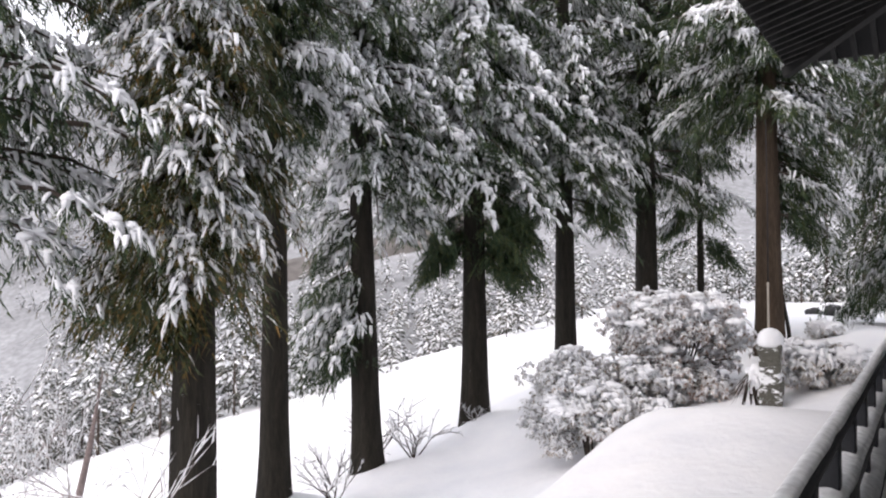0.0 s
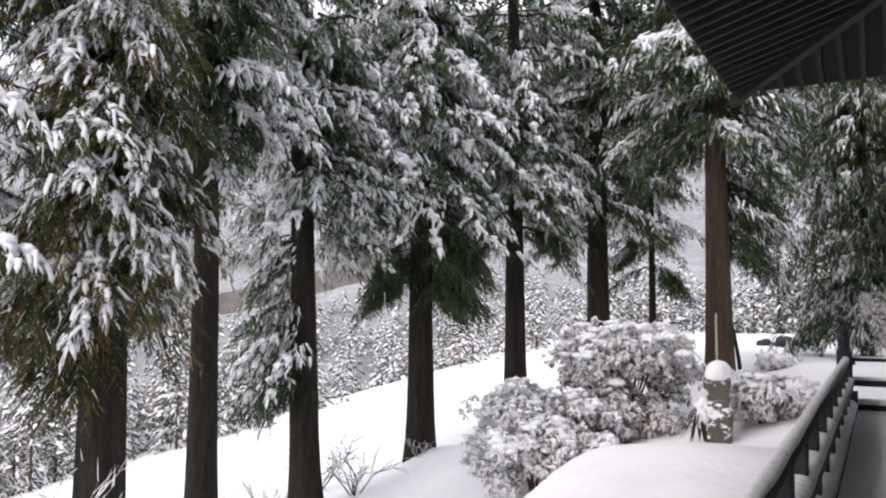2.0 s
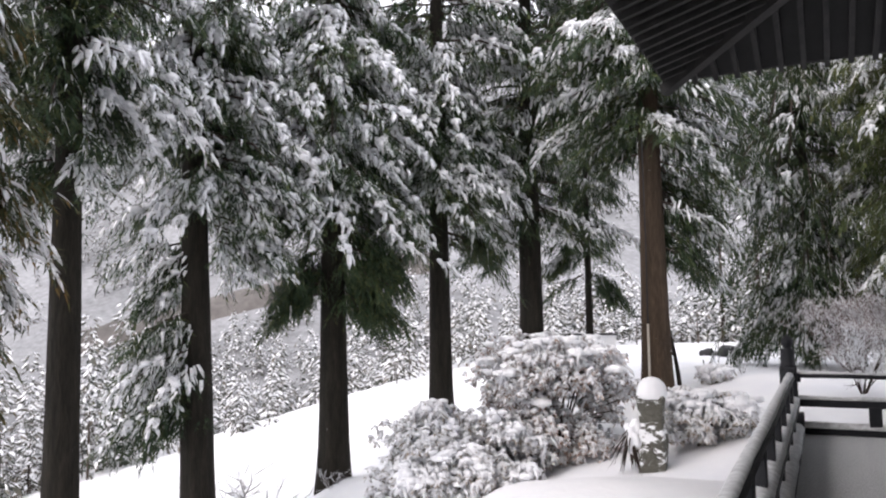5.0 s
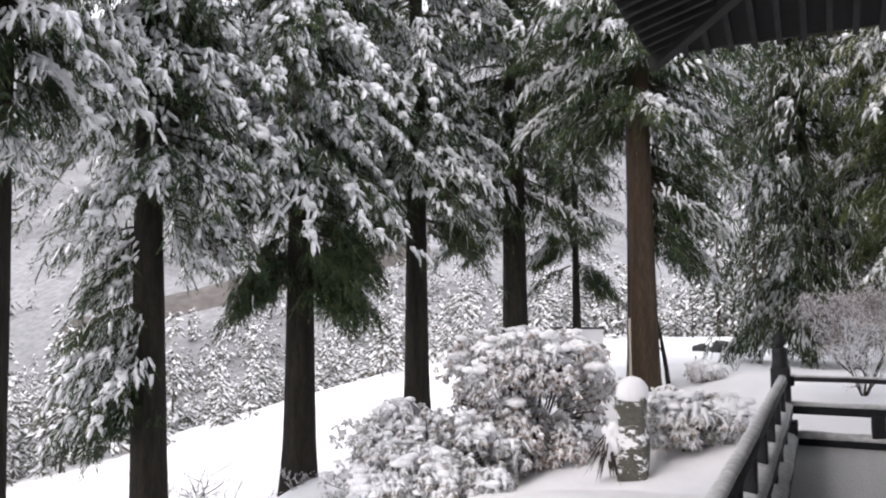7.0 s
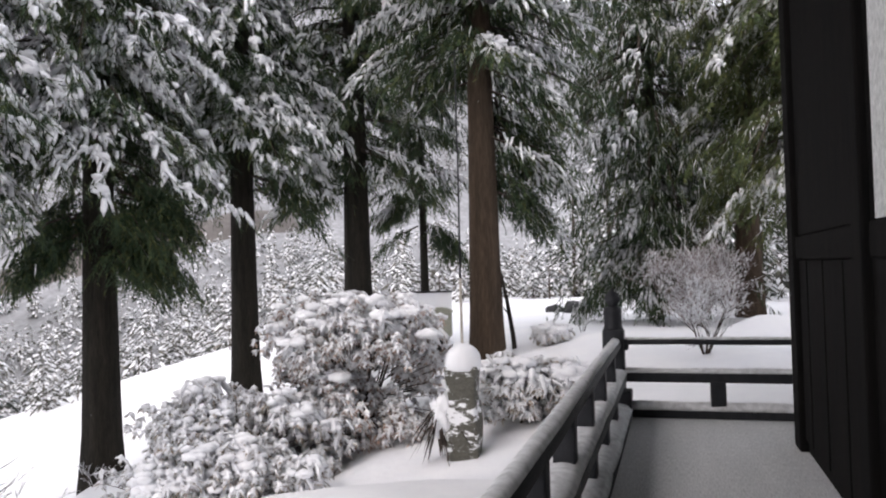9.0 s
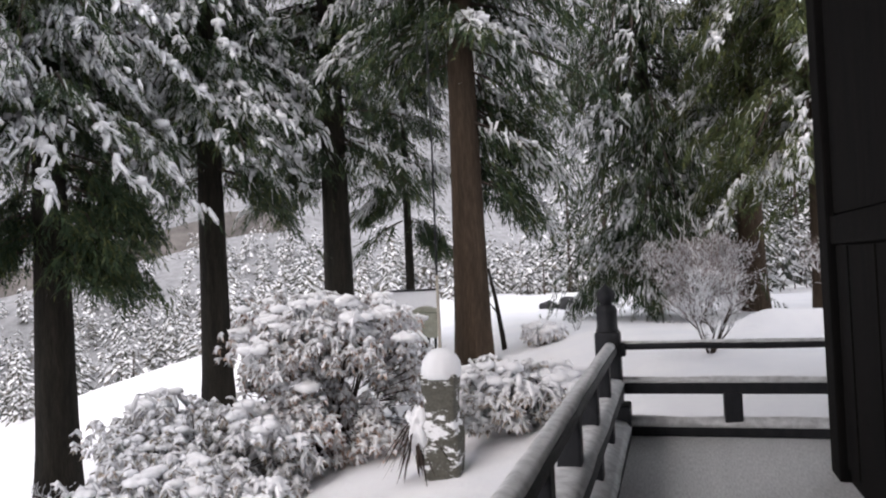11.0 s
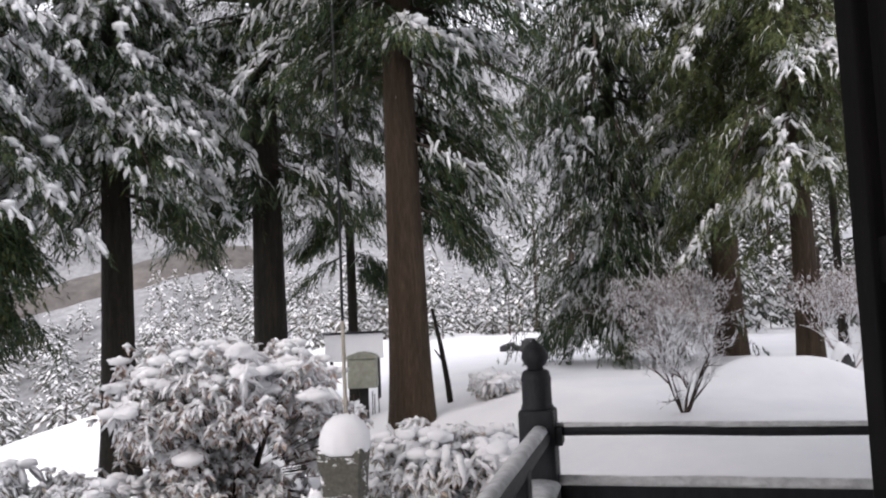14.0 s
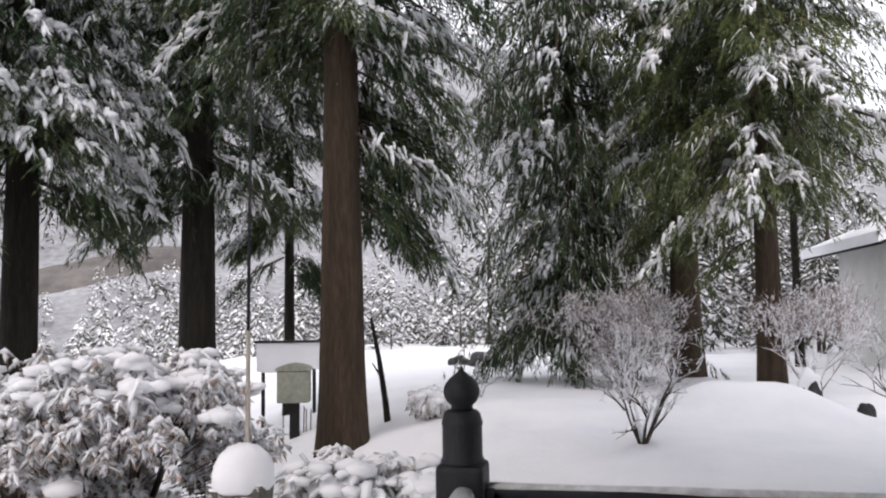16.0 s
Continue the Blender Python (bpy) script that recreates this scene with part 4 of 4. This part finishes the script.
# ---- box on a post, notice board, dead stem ----
g = on_ground(-5.86, 22.84)
mail = empty("box_on_post", -5.86, 22.84, g)
turn = Matrix.Rotation(radians(12), 4, 'Z')
bm = box_bm((-0.27, -0.17, -0.14 - g), (0.27, 0.17, 0.40 - g), 0.025)
part("box_body", bm, BOX_PAINT, mail, "grey-green painted box")
bm = bmesh.new()
prof = [(-0.30, 0.0), (-0.26, 0.055), (-0.12, 0.10), (0.0, 0.115), (0.12, 0.10), (0.26, 0.055), (0.30, 0.0)]
f0 = [bm.verts.new((px, -0.2, 0.404 - g + pz)) for px, pz in prof]
f1 = [bm.verts.new((px, 0.2, 0.404 - g + pz)) for px, pz in prof]
for i in range(len(prof)):
    j = (i + 1) % len(prof)
    bm.faces.new((f0[i], f0[j], f1[j], f1[i]))
bm.faces.new(f0), bm.faces.new(list(reversed(f1)))
bmesh.ops.recalc_face_normals(bm, faces=bm.faces)
part("lid", bm, BOX_PAINT, mail, "curved lid")
part("post", box_bm((-0.07, -0.05, -0.3), (0.09, 0.05, -0.144 - g), 0.01), ROOF_WOOD, mail, "dark wooden post")
for k in range(5):
    px = -0.24 + 0.12 * k if k != 2 else 0.16
    part("stake", tube_bm([(px, 0.25, -0.3), (px + 0.01, 0.25, 0.45 + 0.05 * (k % 2))], [0.010, 0.009], 6), TWIG, mail)
mail.rotation_euler[2] = radians(12)
tagged(mail, "grey-green box with curved lid on a dark post", "box")

g = on_ground(-6.77, 24.81)
board = empty("notice_board", -6.77, 24.81, g)
bm = bmesh.new()
n = 16
rows = []
for k in range(n + 1):
    x = -0.62 + 1.24 * k / n
    low = 0.26 - g + 0.05 * math.sin(5 * x) - 0.04 * abs(x)
    rows.append([bm.verts.new((x, -0.03, low)), bm.verts.new((x, -0.03, 0.78 - g)), bm.verts.new((x, 0.03, 0.78 - g)), bm.verts.new((x, 0.03, low))])
for p, q in zip(rows, rows[1:]):
    for i in range(4):
        bm.faces.new((p[i], q[i], q[(i + 1) % 4], p[(i + 1) % 4]))
bm.faces.new(rows[0]), bm.faces.new(list(reversed(rows[-1])))
bmesh.ops.recalc_face_normals(bm, faces=bm.faces)
part("panel", bm, SNOW, board, "pale snow-plastered panel")
part("top_edge", box_bm((-0.66, -0.07, 0.784 - g), (0.64, 0.07, 0.83 - g), 0.008), DARK_WOOD, board, "dark top edge")
for px in (-0.5, 0.5):
    part("leg", box_bm((px - 0.035, 0.034, -0.3), (px + 0.035, 0.09, 0.78 - g), 0.008), ROOF_WOOD, board)
board.rotation_euler[2] = radians(15)
tagged(board, "pale notice board with a dark top edge and snow", "sign board")

g = on_ground(-4.02, 22.0)
stem = empty("dead_stem", -4.02, 22.0, g)
smooth(part("stem", tube_bm([(0.06, 0, -0.3), (0.0, 0, 0.3), (-0.10, 0.02, 0.95), (-0.22, 0.0, 1.6)], [0.055, 0.05, 0.04, 0.025], 10), BARK, stem))
smooth(part("stub", tube_bm([(-0.07, 0, 0.7), (-0.22, 0.03, 0.9)], [0.022, 0.010], 7), BARK, stem))
tagged(stem, "leaning broken dark tree stem", "dead tree")


# ---- rocks ----
def rock(x, y, sx, sy, sz, label, seed, cap=True):
    g = on_ground(x, y)
    top = empty("rock", x, y, g)
    for nm, mat, scale, lift in (("stone", ROCK, 1.0, 0.0), ("snow_cap", SNOW, 0.92, 0.32)):
        if nm == "snow_cap" and not cap:
            continue
        bm = bmesh.new()
        bmesh.ops.create_icosphere(bm, subdivisions=3, radius=1)
        for v in bm.verts:
            w = 1 + 0.28 * noise.noise(v.co * 1.7 + Vector((seed, 0, 0)))
            v.co = Vector((v.co.x * sx * w * scale, v.co.y * sy * w * scale, v.co.z * sz * w * (scale if lift == 0 else 0.75) + lift * sz * 1.2))
        smooth(part(nm, bm, mat, top))
    return tagged(top, label, "rock")


rock(-4.60, 32.0, 0.36, 0.3, 0.22, "dark boulder half sunk in snow", 1, False)
rock(-3.85, 31.7, 0.5, 0.40, 0.40, "dark bare-topped boulder in the snow", 2, False)
rock(2.1, 21.8, 0.16, 0.14, 0.30, "small dark rock capped with snow", 4)
rock(2.75, 21.6, 0.12, 0.12, 0.16, "small dark rock showing through the snow", 5, False)

# ---- white outbuilding ----
house = empty("outbuilding", 6.1, 29.3, -0.3)
part("front_wall", box_bm((0, 0, -0.4), (5, 0.15, 3.26)), PLASTER, house, "white plastered wall")
part("side_wall", box_bm((0, 0.154, -0.4), (0.15, 5, 3.26)), PLASTER, house, "white plastered wall")
part("plinth", box_bm((-0.05, -0.05, -0.4), (5.05, -0.004, 0.45), 0.01), STONE, house, "grey stone plinth")
part("back_wall", box_bm((0.154, 4.85, -0.4), (5, 5, 3.26)), PLASTER, house)
part("end_wall", box_bm((4.85, 0.154, -0.4), (5, 4.846, 3.26)), PLASTER, house)
part("roof", slab([(-0.75, -0.7, 2.98), (2.5, -0.7, 4.25), (2.5, 5.7, 4.25), (-0.75, 5.7, 2.98)], 0.10), ROOF_WOOD, house, "dark roof boards")
part("far_roof", slab([(2.504, -0.7, 4.25), (5.75, -0.7, 2.98), (5.75, 5.7, 2.98), (2.504, 5.7, 4.25)], 0.10), ROOF_WOOD, house, "dark roof boards")
part("roof_snow", slab([(-0.82, -0.8, 3.03), (2.5, -0.8, 4.36), (2.5, 5.8, 4.36), (-0.82, 5.8, 3.03)], 0.26), SNOW, house, "thick roof snow")
part("far_roof_snow", slab([(2.504, -0.8, 4.36), (5.9, -0.8, 3.03), (5.9, 5.8, 3.03), (2.504, 5.8, 4.36)], 0.26), SNOW, house, "thick roof snow")
bm = bmesh.new()
tri0 = [bm.verts.new(c) for c in ((0.0, 0.0, 3.264), (5.0, 0.0, 3.264), (2.5, 0.0, 4.23))]
tri1 = [bm.verts.new((c.co.x, c.co.y + 0.15, c.co.z)) for c in tri0]
bm.faces.new(tri0), bm.faces.new(list(reversed(tri1)))
for i in range(3):
    bm.faces.new((tri0[i], tri1[i], tri1[(i + 1) % 3], tri0[(i + 1) % 3]))
bmesh.ops.recalc_face_normals(bm, faces=bm.faces)
part("gable", bm, PLASTER, house, "white plastered gable")
for k in range(3):
    part("purlin_end", box_bm((0.2 + 0.8 * k, -0.65, 3.20 + 0.312 * k), (0.32 + 0.8 * k, -0.004, 3.32 + 0.312 * k)), ROOF_WOOD, house)
tagged(house, "small white plastered outbuilding with thick snow on its roof", "house")


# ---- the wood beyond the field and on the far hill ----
def far_wood(name, count, dmin, dmax, hmin, hmax, shoots, label, green=FAR_GREEN, snow=0.6, lo=-66, hi=26, seed=1, big=1.0, frost=HAZED_SNOW, bare=0.55):
    local = np.random.default_rng(seed)
    soup = Soup()
    x, y, made = [], [], 0
    while made < count:
        a = radians(local.uniform(lo, hi))
        r = local.uniform(dmin, dmax)
        px, py = r * math.sin(a), r * math.cos(a)
        d = -0.62 * px + 0.78 * py
        if 121 < d < 138:
            continue
        if d < 38 and not (px > -3 and py > 36):
            continue
        x.append(px), y.append(py)
        made += 1
    x, y = np.array(x), np.array(y)
    z = ground_height(x, y)
    h = local.uniform(hmin, hmax, count) * local.uniform(0.7, 1.1, count)
    t = local.random((count, shoots)) ** 0.8
    az = local.uniform(0, 2 * math.pi, (count, shoots))
    rad = (0.30 * h)[:, None] * (1 - 0.86 * t) * local.uniform(0.15, 0.75, (count, shoots))
    P = np.stack([x[:, None] + rad * np.cos(az), y[:, None] + rad * np.sin(az), z[:, None] + h[:, None] * (0.04 + 0.94 * t)], -1)
    D = azimuth(az + local.normal(0, 0.5, az.shape))
    D[..., 2] = local.uniform(-0.7, 0.15, az.shape)
    L = big * (0.05 * h + 0.22)[:, None] * local.uniform(0.7, 1.4, az.shape) * (1.15 - 0.6 * t)
    soup.add(kites(P - np.array((0, 0, 0.04)), D, L * 0.75, L * 0.15, 0.35), KITE_FACES, 0)
    w = local.random(az.shape) < snow
    soup.add(kites(P[w] + np.array((0, 0, 0.04)), D[w], L[w] * 0.7, L[w] * 0.16, 0.3), KITE_FACES, 1)
    soup.add(fingers(np.stack([x, y, z - 0.3], -1), np.tile(np.array((0, 0.01, 1.0)), (count, 1)), h * bare, 0.008 * h / 0.55 * bare, 0.0, 1.0, 1.3), FINGER_FACES, 2)
    ob = soup.object(name, [green, frost, TWIG])
    return tagged(ob, label, "woods", kind="stuff")


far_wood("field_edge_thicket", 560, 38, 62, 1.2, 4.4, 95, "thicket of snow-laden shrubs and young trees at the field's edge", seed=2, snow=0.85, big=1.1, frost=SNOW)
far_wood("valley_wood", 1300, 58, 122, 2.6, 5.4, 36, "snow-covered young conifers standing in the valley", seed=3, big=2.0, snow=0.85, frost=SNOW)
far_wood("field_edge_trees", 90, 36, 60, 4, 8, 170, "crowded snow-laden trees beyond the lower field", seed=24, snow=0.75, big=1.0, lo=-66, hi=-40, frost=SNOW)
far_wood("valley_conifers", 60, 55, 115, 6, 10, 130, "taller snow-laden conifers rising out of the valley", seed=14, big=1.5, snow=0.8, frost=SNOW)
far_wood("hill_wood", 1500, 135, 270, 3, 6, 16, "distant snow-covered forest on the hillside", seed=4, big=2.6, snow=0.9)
far_wood("background_wood", 130, 37, 62, 5, 9.5, 230, "dense snow-flecked conifers behind the clearing", green=DARK_FAR, seed=5, lo=-7, hi=34, big=0.9, snow=0.55, frost=SNOW, bare=0.95)
